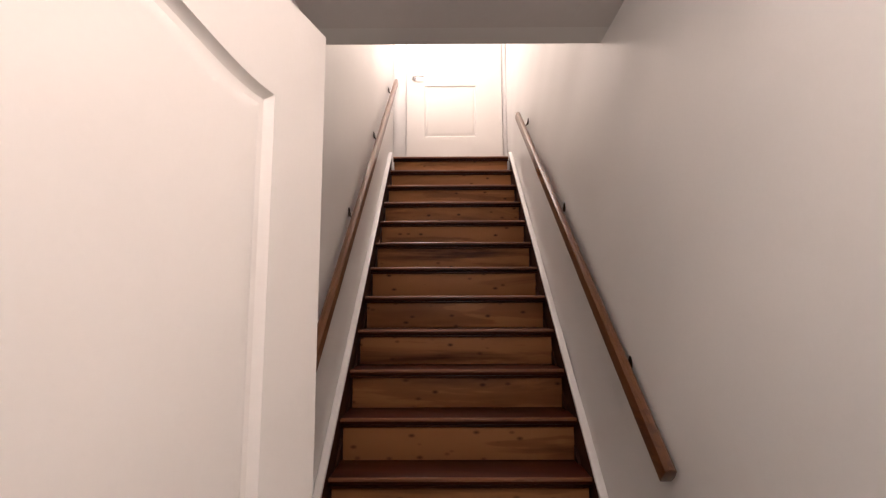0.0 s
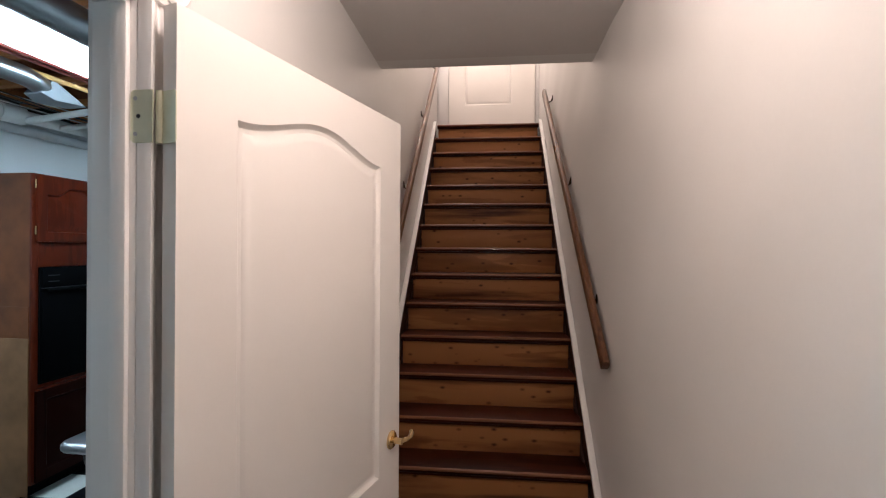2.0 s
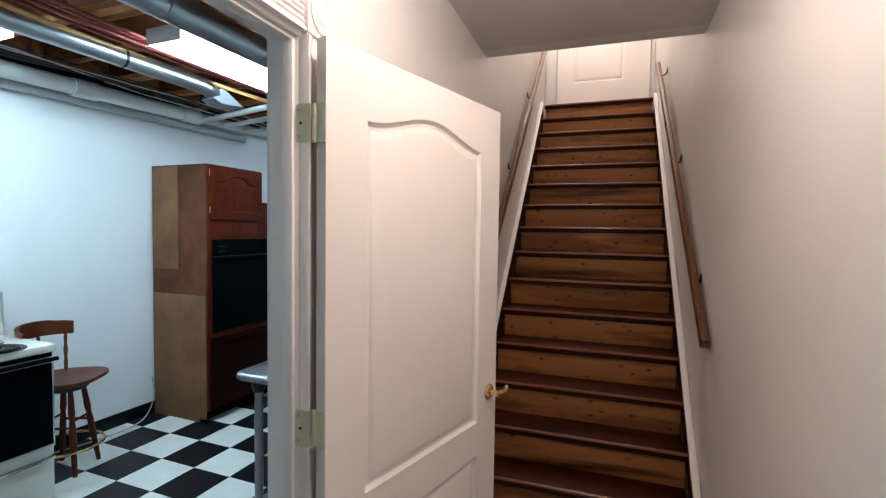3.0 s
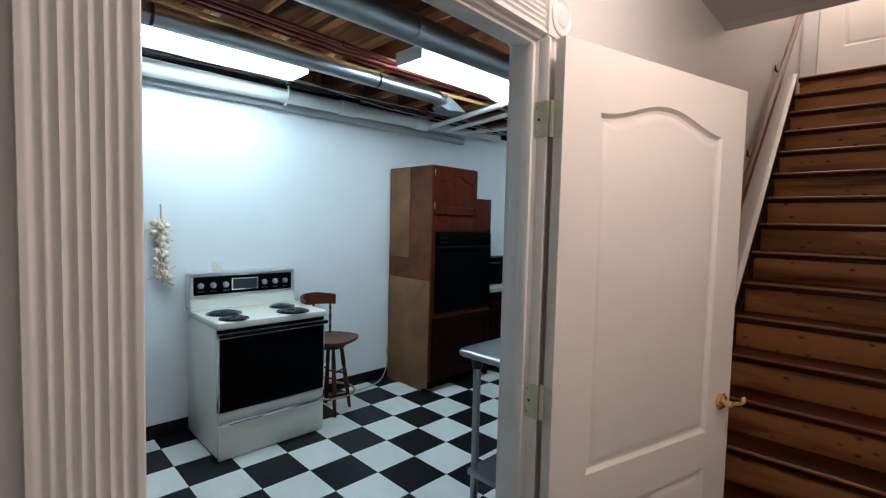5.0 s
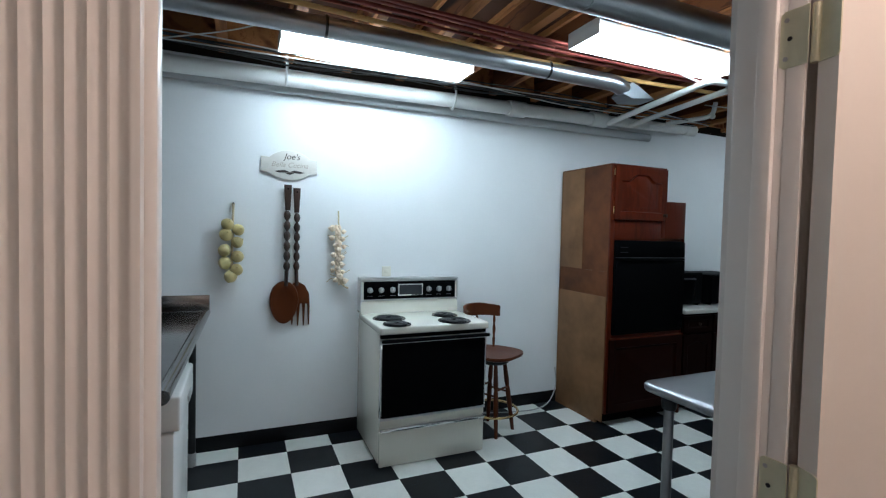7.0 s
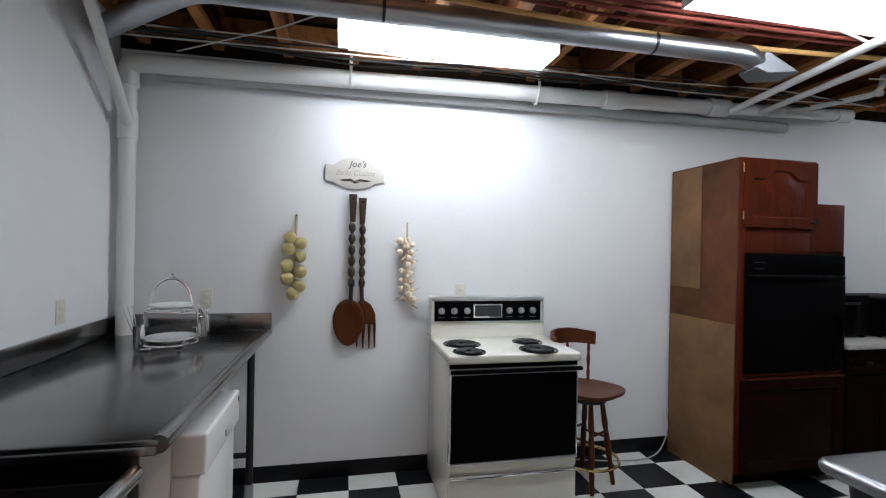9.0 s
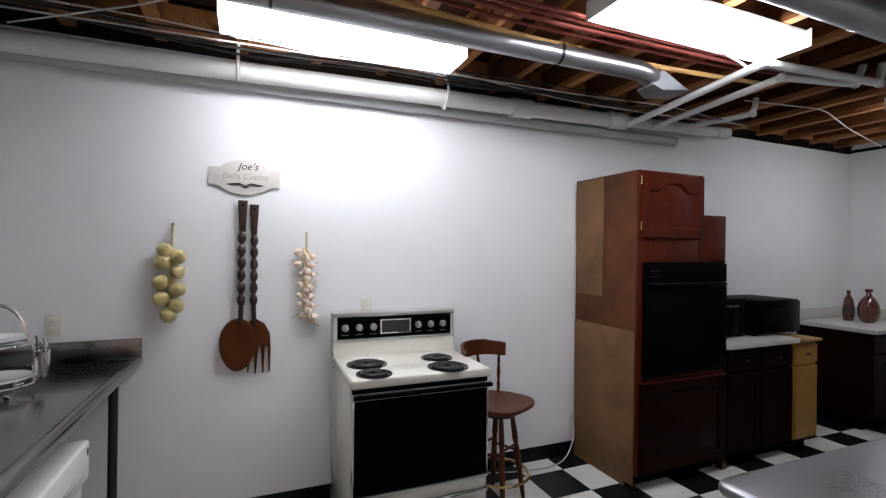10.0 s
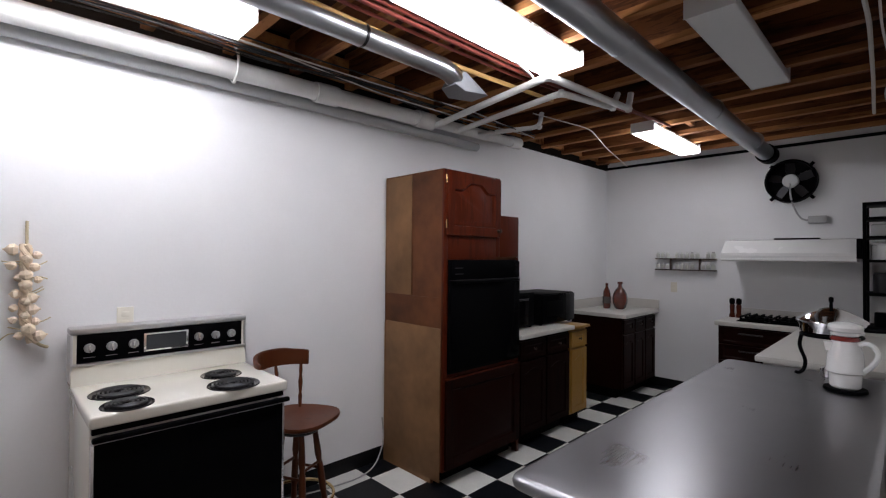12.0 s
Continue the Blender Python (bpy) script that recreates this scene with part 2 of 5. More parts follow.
CREAM = plain("cream_enamel", (0.78, 0.755, 0.67), 0.2, vary=0.025, coat=0.5, bump=0.004)
BLACK_GLASS = plain("black_glass", (0.003, 0.003, 0.0035), 0.10, vary=0.1, bump=0, rough_vary=0.03, specular=0.012)
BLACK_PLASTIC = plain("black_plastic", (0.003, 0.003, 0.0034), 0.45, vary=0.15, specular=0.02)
CHROME = plain("chrome", (0.80, 0.80, 0.80), 0.12, metal=1.0, bump=0, vary=0.04, rough_vary=0.05)
COIL = plain("burner_coil", (0.03, 0.03, 0.032), 0.45, metal=0.4)
PAN = plain("burner_pan", (0.07, 0.07, 0.075), 0.2, metal=0.8)
KNOB = plain("grey_knob", (0.45, 0.45, 0.45), 0.3, metal=0.6)
DISPLAY = plain("clock_window", (0.04, 0.043, 0.047), 0.25)
STEEL = brushed("stainless_top", (0.33, 0.33, 0.345), 0.31, "y", 0.06, wave=0.05)
STEEL_X = brushed("stainless_counter", (0.29, 0.285, 0.285), 0.17, "x", 0.14, wave=0.08)
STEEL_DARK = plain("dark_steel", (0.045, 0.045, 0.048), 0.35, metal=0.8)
PLY_TAN = plain("bare_plywood", (0.200, 0.102, 0.047), 0.55, grain=16, patch=3.2, vary=0.36, bump=0.01, specular=0.2)
PLY_BROWN = plain("brown_plywood", (0.112, 0.037, 0.0125), 0.5, grain=12, patch=4.5, vary=0.55, bump=0.01, specular=0.2)
CHERRY = timber("cherry_wood", (0.044, 0.0056, 0.0015), (0.084, 0.0116, 0.0030), "z", 0.32, ring=6.0, coat=0.05, spec=0.16, per_piece=0.06)
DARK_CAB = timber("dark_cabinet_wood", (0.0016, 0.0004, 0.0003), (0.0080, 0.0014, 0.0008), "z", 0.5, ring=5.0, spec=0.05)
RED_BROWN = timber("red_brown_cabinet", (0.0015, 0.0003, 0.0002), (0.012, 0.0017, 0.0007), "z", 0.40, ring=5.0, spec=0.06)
OAK = timber("yellow_oak", (0.19, 0.085, 0.014), (0.36, 0.185, 0.036), "z", 0.4)
STOOL_WOOD = timber("stool_wood", (0.028, 0.0055, 0.0015), (0.085, 0.020, 0.0052), "z", 0.36, ring=6.0, spec=0.25)
LAMINATE = plain("pale_laminate", (0.60, 0.58, 0.54), 0.35, vary=0.08)
CARVED = timber("carved_wood", (0.009, 0.0042, 0.0028), (0.038, 0.018, 0.011), "z", 0.4)
SPOON_WOOD = timber("spoon_wood", (0.016, 0.0028, 0.0007), (0.085, 0.0205, 0.0042), "z", 0.34, ring=3.0, spec=0.2)
SIGN_WHITE = plain("sign_board", (0.66, 0.62, 0.57), 0.6, vary=0.12)
INK = plain("dark_ink", (0.05, 0.035, 0.03), 0.6)
FAINT_INK = plain("faded_ink", (0.44, 0.37, 0.31), 0.6)
ONION = plain("onion_skin", (0.48, 0.39, 0.175), 0.32, patch=14, vary=0.28, per_piece=0.3)
GARLIC = plain("garlic_skin", (0.74, 0.61, 0.47), 0.5, patch=14, vary=0.22, per_piece=0.3)
RAFFIA = plain("raffia", (0.55, 0.46, 0.30), 0.7, vary=0.2)
CERAMIC = plain("white_ceramic", (0.80, 0.80, 0.79), 0.14, vary=0.03, coat=0.5, bump=0.004)
AMBER = plain("amber_glass_bottle", (0.11, 0.018, 0.009), 0.08, vary=0.4, patch=12, coat=1.0, bump=0)
OUTLET = plain("ivory_plastic", (0.74, 0.71, 0.62), 0.35, vary=0.02)
GREY_BOX = plain("grey_box", (0.42, 0.42, 0.42), 0.45)
JAR = plain("jar_glass", (0.66, 0.66, 0.63), 0.12, vary=0.1)

# ---------------- mesh helpers ----------------


def thing(name, place, label, category, group="", kind=""):
    ob = new(name)
    ob.matrix_basis = Matrix.Translation(place)
    ob.empty_display_size = 0.1
    return tagged(ob, label, category, group, kind)


def part(name, bm, material, parent=None, label="", m=None, smooth=30.0):
    """One mesh object; under a parent it keeps its place in the world."""
    if m is not None:
        bm.transform(m)
    bmesh.ops.recalc_face_normals(bm, faces=bm.faces[:])
    data = bpy.data.meshes.new(name)
    if smooth:
        lim = radians(smooth)
        for f in bm.faces:
            f.smooth = True
        for e in bm.edges:
            e.smooth = len(e.link_faces) == 2 and e.calc_face_angle(0) < lim
    bm.to_mesh(data)
    bm.free()
    data.materials.append(material)
    ob = new(name, data)
    if parent is not None:
        ob.parent = parent
        if parent.parent is None:
            ob.matrix_parent_inverse = parent.matrix_basis.inverted()
    if label:
        ob["label"] = label
    return ob


def box(x0, x1, y0, y1, z0, z1, bevel=0.0, bm=None, seg=2):
    out = bm or bmesh.new()
    b = bmesh.new()
    bmesh.ops.create_cube(b, size=1, matrix=Matrix.LocRotScale(((x0 + x1) / 2, (y0 + y1) / 2, (z0 + z1) / 2), None, (abs(x1 - x0), abs(y1 - y0), abs(z1 - z0))))
    if bevel:
        bmesh.ops.bevel(b, geom=b.edges[:], offset=min(bevel, 0.45 * min(abs(x1 - x0), abs(y1 - y0), abs(z1 - z0))), segments=seg, affect="EDGES", profile=0.5)
    return merge(out, b)


def merge(out, b):
    tmp = bpy.data.meshes.new("tmp")
    b.to_mesh(tmp)
    b.free()
    out.from_mesh(tmp)
    bpy.data.meshes.remove(tmp)
    return out


def rod(p0, p1, r0, r1=None, seg=16, bm=None):
    """A round bar between two points, tapered if r1 is given."""
    out = bm or bmesh.new()
    p0, p1 = Vector(p0), Vector(p1)
    d = p1 - p0
    q = d.to_track_quat("Z", "Y").to_matrix().to_4x4()
    b = bmesh.new()
    bmesh.ops.create_cone(b, cap_ends=True, segments=seg, radius1=r0, radius2=r0 if r1 is None else r1, depth=d.length, matrix=Matrix.Translation((p0 + p1) / 2) @ q)
    return merge(out, b)


def tube(points, r, seg=10, round_by=0.0, bm=None, closed=False, flat=1.0):
    """A pipe along a line of points; round_by softens its corners."""
    out = bm or bmesh.new()
    pts = [Vector(p) for p in points]
    if round_by and not closed:
        soft = [pts[0]]
        for a, p, c in zip(pts, pts[1:], pts[2:]):
            k0, k1 = min(round_by, (a - p).length * 0.45), min(round_by, (c - p).length * 0.45)
            s, e = p + (a - p).normalized() * k0, p + (c - p).normalized() * k1
            for i in range(6):
                u = i / 5
                soft.append(s * (1 - u) ** 2 + p * 2 * u * (1 - u) + e * u * u)
        pts = soft + [pts[-1]]
    n = len(pts)
    rings, side = [], None
    for i, p in enumerate(pts):
        if closed:
            d = pts[(i + 1) % n] - pts[i - 1]
        else:
            d = pts[min(i + 1, n - 1)] - pts[max(i - 1, 0)]
        d.normalize()
        if side is None:
            side = d.orthogonal().normalized()
        side = (side - d * side.dot(d)).normalized()
        up = d.cross(side)
        rings.append([out.verts.new(p + (side * math.cos(a) + up * math.sin(a) * flat) * r) for a in (2 * math.pi * k / seg for k in range(seg))])
    for i in range(n if closed else n - 1):
        a, b = rings[i], rings[(i + 1) % n]
        for k in range(seg):
            out.faces.new((a[k], a[(k + 1) % seg], b[(k + 1) % seg], b[k]))
    if not closed:
        out.faces.new(rings[0][::-1])
        out.faces.new(rings[-1])
    return out


def lathe(profile, place=(0, 0, 0), seg=24, bm=None, m=None):
    """A turned shape from (radius, height) pairs."""
    b = bmesh.new()
    rings = []
    for r, z in profile:
        rings.append([b.verts.new((max(r, 1e-4) * math.cos(2 * math.pi * k / seg), max(r, 1e-4) * math.sin(2 * math.pi * k / seg), z)) for k in range(seg)])
    for a, c in zip(rings, rings[1:]):
        for k in range(seg):
            b.faces.new((a[k], a[(k + 1) % seg], c[(k + 1) % seg], c[k]))
    b.faces.new(rings[0][::-1])
    b.faces.new(rings[-1])
    b.transform(Matrix.Translation(place) @ (m or Matrix()))
    return merge(bm, b) if bm else b


def prism(outline, m, depth, bm=None, bevel=0.0):
    """A plate: an outline in (u, v), pushed out along w, then moved by m."""
    b = bmesh.new()
    lo = [b.verts.new((u, v, 0)) for u, v in outline]
    f = b.faces.new(lo)
    ext = bmesh.ops.extrude_face_region(b, geom=[f])
    bmesh.ops.translate(b, verts=[v for v in ext["geom"] if isinstance(v, bmesh.types.BMVert)], vec=(0, 0, depth))
    if bevel:
        bmesh.ops.bevel(b, geom=[e for e in b.edges if abs(e.verts[0].co.z - e.verts[1].co.z) < 1e-6], offset=bevel, segments=2, affect="EDGES", profile=0.5)
    b.transform(m)
    return merge(bm, b) if bm else b


def facing_x(x, y=0, z=0):
    """u runs along +y, v up, w along +x."""
    return Matrix(((0, 0, 1, x), (1, 0, 0, y), (0, 1, 0, z), (0, 0, 0, 1)))


def facing_south(y, x=0, z=0):
    """u runs along +x, v up, w along -y."""
    return Matrix(((1, 0, 0, x), (0, 0, -1, y), (0, 1, 0, z), (0, 0, 0, 1)))


def arch(u, rise, shoulder=0.0):
    """Cathedral curve over u in 0..1: a swelling middle, between flat shoulders where they are given."""
    if not shoulder:
        return rise * math.sin(math.pi * u) ** 2
    k = min(1.0, max(0.0, (min(u, 1 - u) - shoulder) / 0.22))
    return rise * (k * k * (3 - 2 * k) * 0.8 + 0.2 * math.sin(math.pi * u) ** 2 * (k > 0) * k)


def panelled(width, height, thick, panels, steps, n=20, shoulder=0.0):
    """A leaf in (u, v), its face at w = 0 and its back at -thick. panels: (u0, u1, v0, v1, rise), from the bottom up, each
    in a band of its own; steps: (inset, depth) of the moulding."""
    b = bmesh.new()

    def quad(*ps):
        b.faces.new([b.verts.new(p) for p in ps])

    cuts = [0] + [(p[3] + p[4] + q[2]) / 2 for p, q in zip(panels, panels[1:])] + [height]
    for (u0, u1, v0, v1, rise), lo, hi in zip(panels, cuts, cuts[1:]):
        quad((0, lo, 0), (u0, lo, 0), (u0, hi, 0), (0, hi, 0))
        quad((u1, lo, 0), (width, lo, 0), (width, hi, 0), (u1, hi, 0))
        quad((u0, lo, 0), (u1, lo, 0), (u1, v0, 0), (u0, v0, 0))

        def loop(inset, depth):
            a0, a1 = u0 + inset, u1 - inset
            pts = [(a0, v0 + inset, depth), (a1, v0 + inset, depth)]
            for i in range(n + 1):
                k = 1 - i / n
                pts.append((a0 + (a1 - a0) * k, v1 + arch(k, rise, shoulder) - inset, depth))
            return pts

        base = loop(0, 0)
        top = base[2:]
        for p, q in zip(top, top[1:]):
            quad(p, (p[0], hi, 0), (q[0], hi, 0), q)
        last = base
        for inset, depth in steps:
            nxt = loop(inset, depth)
            for i in range(len(nxt)):
                j = (i + 1) % len(nxt)
                quad(last[i], last[j], nxt[j], nxt[i])
            last = nxt
        b.faces.new([b.verts.new(p) for p in last])
    for a, c in (((0, 0), (width, 0)), ((width, 0), (width, height)), ((width, height), (0, height)), ((0, height), (0, 0))):
        quad((*a, 0), (*c, 0), (*c, -thick), (*a, -thick))
    quad((0, 0, -thick), (width, 0, -thick), (width, height, -thick), (0, height, -thick))
    bmesh.ops.remove_doubles(b, verts=b.verts[:], dist=1e-5)
    return b

# ---------------- the large structure ----------------
WX, NY, SY = -3.69, 5.97, -1.36          # kitchen walls
JOIST_Z, SUB_Z = 2.68, 2.92
HEAD = 2.09                              # door opening: height, latch and hinge jambs in the hall's own axes
LATCH, HINGE_Y = -0.353, 0.597
FACE, BACK = -0.617, -0.700              # hall face and kitchen face of the wall between
SOFFIT, SOFF_Y, TOP = 2.712, 2.54, 5.5
RIGHT = 0.619                            # face of the wall on the right of the stairs


def east(y):
    """Where the kitchen face of the skewed wall stands."""
    return -0.106 + BACK - 0.0349 * y - 0.002


def wall(name, bm, material, label, m=None):
    return tagged(part(name, bm, material, None, m=m), label, "wall", kind="structure")


def wavy_wall(ny=150, nz=100):
    """The right-hand wall of the stairs, its plaster swelling and sinking by a few millimetres in slanting waves."""
    b = bmesh.new()
    rows = []
    for i in range(ny + 1):
        y = -1.75 + 7.95 * i / ny
        row = []
        for j in range(nz + 1):
            z = TOP * j / nz
            u, v = (y + z) * 0.7071, (z - y) * 0.7071
            h = 0.0030 * math.sin(u * 8.3 + 1.5 * math.sin(v * 2.3) + 0.6) + 0.0016 * math.sin(u * 16.0 + 1.1 * math.sin(v * 3.1 + 1.0)) + 0.0022 * math.sin(u * 3.7 - v * 1.3)
            row.append(b.verts.new((RIGHT + h, y, z)))
        rows.append(row)
    for p, q in zip(rows, rows[1:]):
        for j in range(nz):
            b.faces.new((p[j], p[j + 1], q[j + 1], q[j]))
    rim = [r[0] for r in rows] + rows[-1][1:] + [r[-1] for r in rows[-2::-1]] + rows[0][-2:0:-1]
    back = [b.verts.new((0.82, v.co.y, v.co.z)) for v in rim]
    n = len(rim)
    for i in range(n):
        b.faces.new((rim[i], rim[(i + 1) % n], back[(i + 1) % n], back[i]))
    b.faces.new(back)
    return b


wall("wall_west", box(WX - 0.12, WX, SY - 0.12, NY + 0.12, 0, SUB_Z), KITCHEN_PAINT, "white painted basement wall behind the range")
wall("wall_north", box(WX, -1.0, NY, NY + 0.12, 0, SUB_Z), KITCHEN_PAINT, "white painted end wall of the basement kitchen")
wall("wall_south", box(WX, -0.6, SY - 0.12, SY, 0, SUB_Z), KITCHEN_PAINT, "white painted wall behind the steel sink counter")
outline = [(-1.75, 0), (LATCH - 0.02, 0), (LATCH - 0.02, HEAD + 0.02), (HINGE_Y + 0.02, HEAD + 0.02), (HINGE_Y + 0.02, 0), (6.2, 0), (6.2, TOP), (SOFF_Y, TOP), (SOFF_Y, SUB_Z), (-1.75, SUB_Z)]
wall("wall_between", prism(outline, facing_x(BACK), FACE - BACK), HALL_PAINT, "off-white wall with the doorway between stair hall and kitchen", HALL)
wall("wall_hall_right", wavy_wall(), HALL_PAINT, "off-white painted wall along the stairs", HALL)
wall("wall_hall_south", box(BACK, 0.82, -1.87, -1.7505, 0, TOP), HALL_PAINT, "off-white painted end wall of the hall", HALL)
wall("wall_landing", box(FACE, 0.70, 5.47, 5.6, 0, TOP - 0.0005), HALL_PAINT, "off-white wall round the upper door", HALL)
wall("wall_header", box(FACE, 0.70, SOFF_Y - 0.12, SOFF_Y, SOFFIT, TOP - 0.0005), HALL_PAINT, "painted wall above the low ceiling's edge", HALL)
tagged(part("ceiling_hall", box(FACE, 0.72, -1.75, SOFF_Y - 0.12, SOFFIT, SOFFIT + 0.12), CEIL_PAINT, m=HALL), "low beige plaster ceiling over the stair foot", "ceiling", kind="structure")
tagged(part("ceiling_landing", box(BACK, 0.82, SOFF_Y - 0.12, 6.2, TOP, TOP + 0.1), CEIL_PAINT, m=HALL), "white ceiling high above the stairs", "ceiling", kind="structure")
tagged(part("floor_hall", box(BACK, 0.82, -1.87, 6.2, -0.1, -0.004), CONCRETE, m=HALL), "plain concrete floor at the stair foot", "floor", kind="structure")
tagged(part("ceiling", prism([(WX, SY), (east(SY), SY), (east(NY), NY), (WX, NY)], Matrix.Translation((0, 0, SUB_Z)), 0.03), SUBFLOOR_SHADED), "boards above open ceiling joists, coloured darker for the shade between them", "ceiling", kind="structure")
b, webs = bmesh.new(), bmesh.new()
y = SY + 0.132
while y < NY:
    e = east(y + 0.03)
    box(WX, e, y - 0.029, y + 0.029, JOIST_Z, JOIST_Z + 0.036, bm=b)
    box(WX, e, y - 0.029, y + 0.029, SUB_Z - 0.036, SUB_Z - 0.0005, bm=b)
    box(WX, e, y - 0.006, y + 0.006, JOIST_Z + 0.0362, SUB_Z - 0.0362, bm=webs)
    y += 0.406
for i, y in enumerate((0.20, 1.82, 3.03, 4.65)):
    box(-2.62 + 0.3 * (i % 2), -2.58 + 0.3 * (i % 2), y - 0.165, y + 0.165, JOIST_Z + 0.05, SUB_Z - 0.04, bm=b)
box(WX, WX + 0.04, SY, NY, JOIST_Z + 0.037, SUB_Z - 0.037, bm=b)
tagged(part("rim_board", box(WX + 0.0005, WX + 0.02, SY + 0.001, NY - 0.001, 2.645, SUB_Z - 0.003), RIM_VOID), "rim board coloured near black for the unlit void above the basement wall", "rim board", kind="structure")
tagged(part("ceiling_joists", b, JOIST, smooth=0), "rough wooden joists of the open basement ceiling", "joists", kind="structure")
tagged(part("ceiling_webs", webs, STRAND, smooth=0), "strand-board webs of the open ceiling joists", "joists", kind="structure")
b = box(WX, WX + 0.006, SY + 0.006, NY, 0, 0.102, 0.002)
box(WX + 0.006, -3.0, SY, SY + 0.006, 0, 0.102, bm=b)
box(WX + 0.006, -0.9, NY - 0.006, NY, 0, 0.102, bm=b)
tagged(part("baseboard", b, BLACK_VINYL), "black vinyl baseboard along the kitchen walls", "baseboard", kind="structure")

tagged(part("threshold", box(BACK - 0.05, FACE + 0.01, LATCH - 0.02, HINGE_Y + 0.02, -0.06, 0.006, 0.003), STRINGER, m=HALL), "dark wooden threshold in the doorway", "threshold", kind="structure")

b = box(WX + 0.0005, -1.05, NY - 0.014, NY - 0.0005, 2.648, JOIST_Z - 0.001, 0.003)
box(WX + 0.0005, WX + 0.014, 3.9, NY - 0.0145, 2.64, JOIST_Z - 0.001, 0.003, bm=b)
tagged(part("trim", b, BLACK_PLASTIC), "black foam sealing strip along the wall top", "trim", kind="structure")

# door frame: jambs, stops, fluted casings, corner blocks
frame_1 = tagged(thing("door_frame", HALL @ Vector((FACE, 0.1, 0)), "white door frame with fluted casing and corner blocks", "door frame", kind="structure"))
JX0, JX1 = BACK - 0.004, FACE + 0.004
part("jamb", box(JX0, JX1, LATCH - 0.02, LATCH, 0, HEAD, 0.002), WHITE_TRIM, frame_1, m=HALL)
part("jamb", box(JX0, JX1, HINGE_Y, HINGE_Y + 0.02, 0, HEAD, 0.002), WHITE_TRIM, frame_1, m=HALL)
part("jamb_edge", box(JX1 + 0.0005, FACE + 0.034, HINGE_Y, HINGE_Y + 0.0095, 0, HEAD, 0.002), WHITE_TRIM, frame_1, m=HALL)
part("head_jamb", box(JX0, JX1, LATCH - 0.02, HINGE_Y + 0.02, HEAD, HEAD + 0.02, 0.002), WHITE_TRIM, frame_1, m=HALL)
part("door_stop", box(JX0 + 0.047, JX0 + 0.079, LATCH, LATCH + 0.012, 0, HEAD, 0.003), WHITE_TRIM, frame_1, m=HALL)
part("door_stop", box(JX0 + 0.047, JX0 + 0.079, HINGE_Y - 0.012, HINGE_Y, 0, HEAD, 0.003), WHITE_TRIM, frame_1, m=HALL)
part("head_stop", box(JX0 + 0.047, JX0 + 0.079, LATCH + 0.012, HINGE_Y - 0.012, HEAD - 0.012, HEAD, 0.003), WHITE_TRIM, frame_1, m=HALL)


def fluted(width=0.117, n=7, steps=70):
    """Outline of a fluted board: flat edges and n hollows."""
    top = []
    for i in range(steps + 1):
        u = i / steps
        k = (u - 0.07) / 0.86
        w = 0.021 if not 0 < k < 1 else 0.021 - 0.007 * math.sin(math.pi * ((k * n) % 1.0)) ** 0.8
        top.append((u * width, w))
    return [(0, 0)] + top + [(width, 0)]


def casing(y0, z0, z1, x, out):
    """An upright fluted board on the wall face at x, facing out (+1: hall)."""
    m = Matrix(((0, out, 0, x), (1, 0, 0, y0), (0, 0, 1, z0), (0, 0, 0, 1)))
    return prism(fluted(), m, z1 - z0)


for x, out in ((FACE, 1), (BACK, -1)):
    for y0 in (LATCH - 0.115, HINGE_Y + 0.010):
        part("casing", casing(y0, 0, HEAD + 0.01, x, out), WHITE_TRIM, frame_1, m=HALL, smooth=50)
        part("corner_block", box(min(x, x + out * 0.026), max(x, x + out * 0.026), y0 - 0.003, y0 + 0.12, HEAD + 0.01, HEAD + 0.135, 0.003), WHITE_TRIM, frame_1, m=HALL)
        ring = lathe([(0.052, 0), (0.052, 0.004), (0.046, 0.007), (0.040, 0.003), (0.030, 0.003), (0.024, 0.008), (0.010, 0.010), (0.0, 0.010)])
        part("rosette", ring, WHITE_TRIM, frame_1, m=HALL @ Matrix.Translation((x + out * 0.026, y0 + 0.0585, HEAD + 0.0725)) @ pose(0, 0, 0, 0, 90 * out, 0))
    m = Matrix(((0, out, 0, x), (0, 0, 1, LATCH + 0.0055), (1, 0, 0, HEAD + 0.013), (0, 0, 0, 1)))
    part("head_casing", prism(fluted(), m, HINGE_Y - LATCH + 0.001), WHITE_TRIM, frame_1, m=HALL, smooth=50)

# the open door: two moulded panels, the upper one arched
PIVOT = Vector((-0.699, 0.584, 0))
SWING = 14.2
LEAF = Matrix.Translation(PIVOT) @ pose(0, 0, 0, 0, 0, -SWING) @ Matrix(((0, 0, 1, 0.036), (1, 0, 0, 0.006), (0, 1, 0, 0.03), (0, 0, 0, 1)))
door_1 = thing("door_1", PIVOT, "cream white moulded two-panel door standing wide open", "door", kind="structure")
MOULD = [(0.004, -0.006), (0.012, -0.011), (0.022, -0.0115), (0.034, -0.006), (0.046, -0.004)]
leaf = panelled(0.900, 2.052, 0.035, [(0.145, 0.757, 0.16, 0.69, 0.0), (0.145, 0.757, 0.825, 1.872, 0.058)], MOULD, n=30)
part("leaf", leaf, DOOR_PAINT, door_1, m=LEAF, smooth=25)
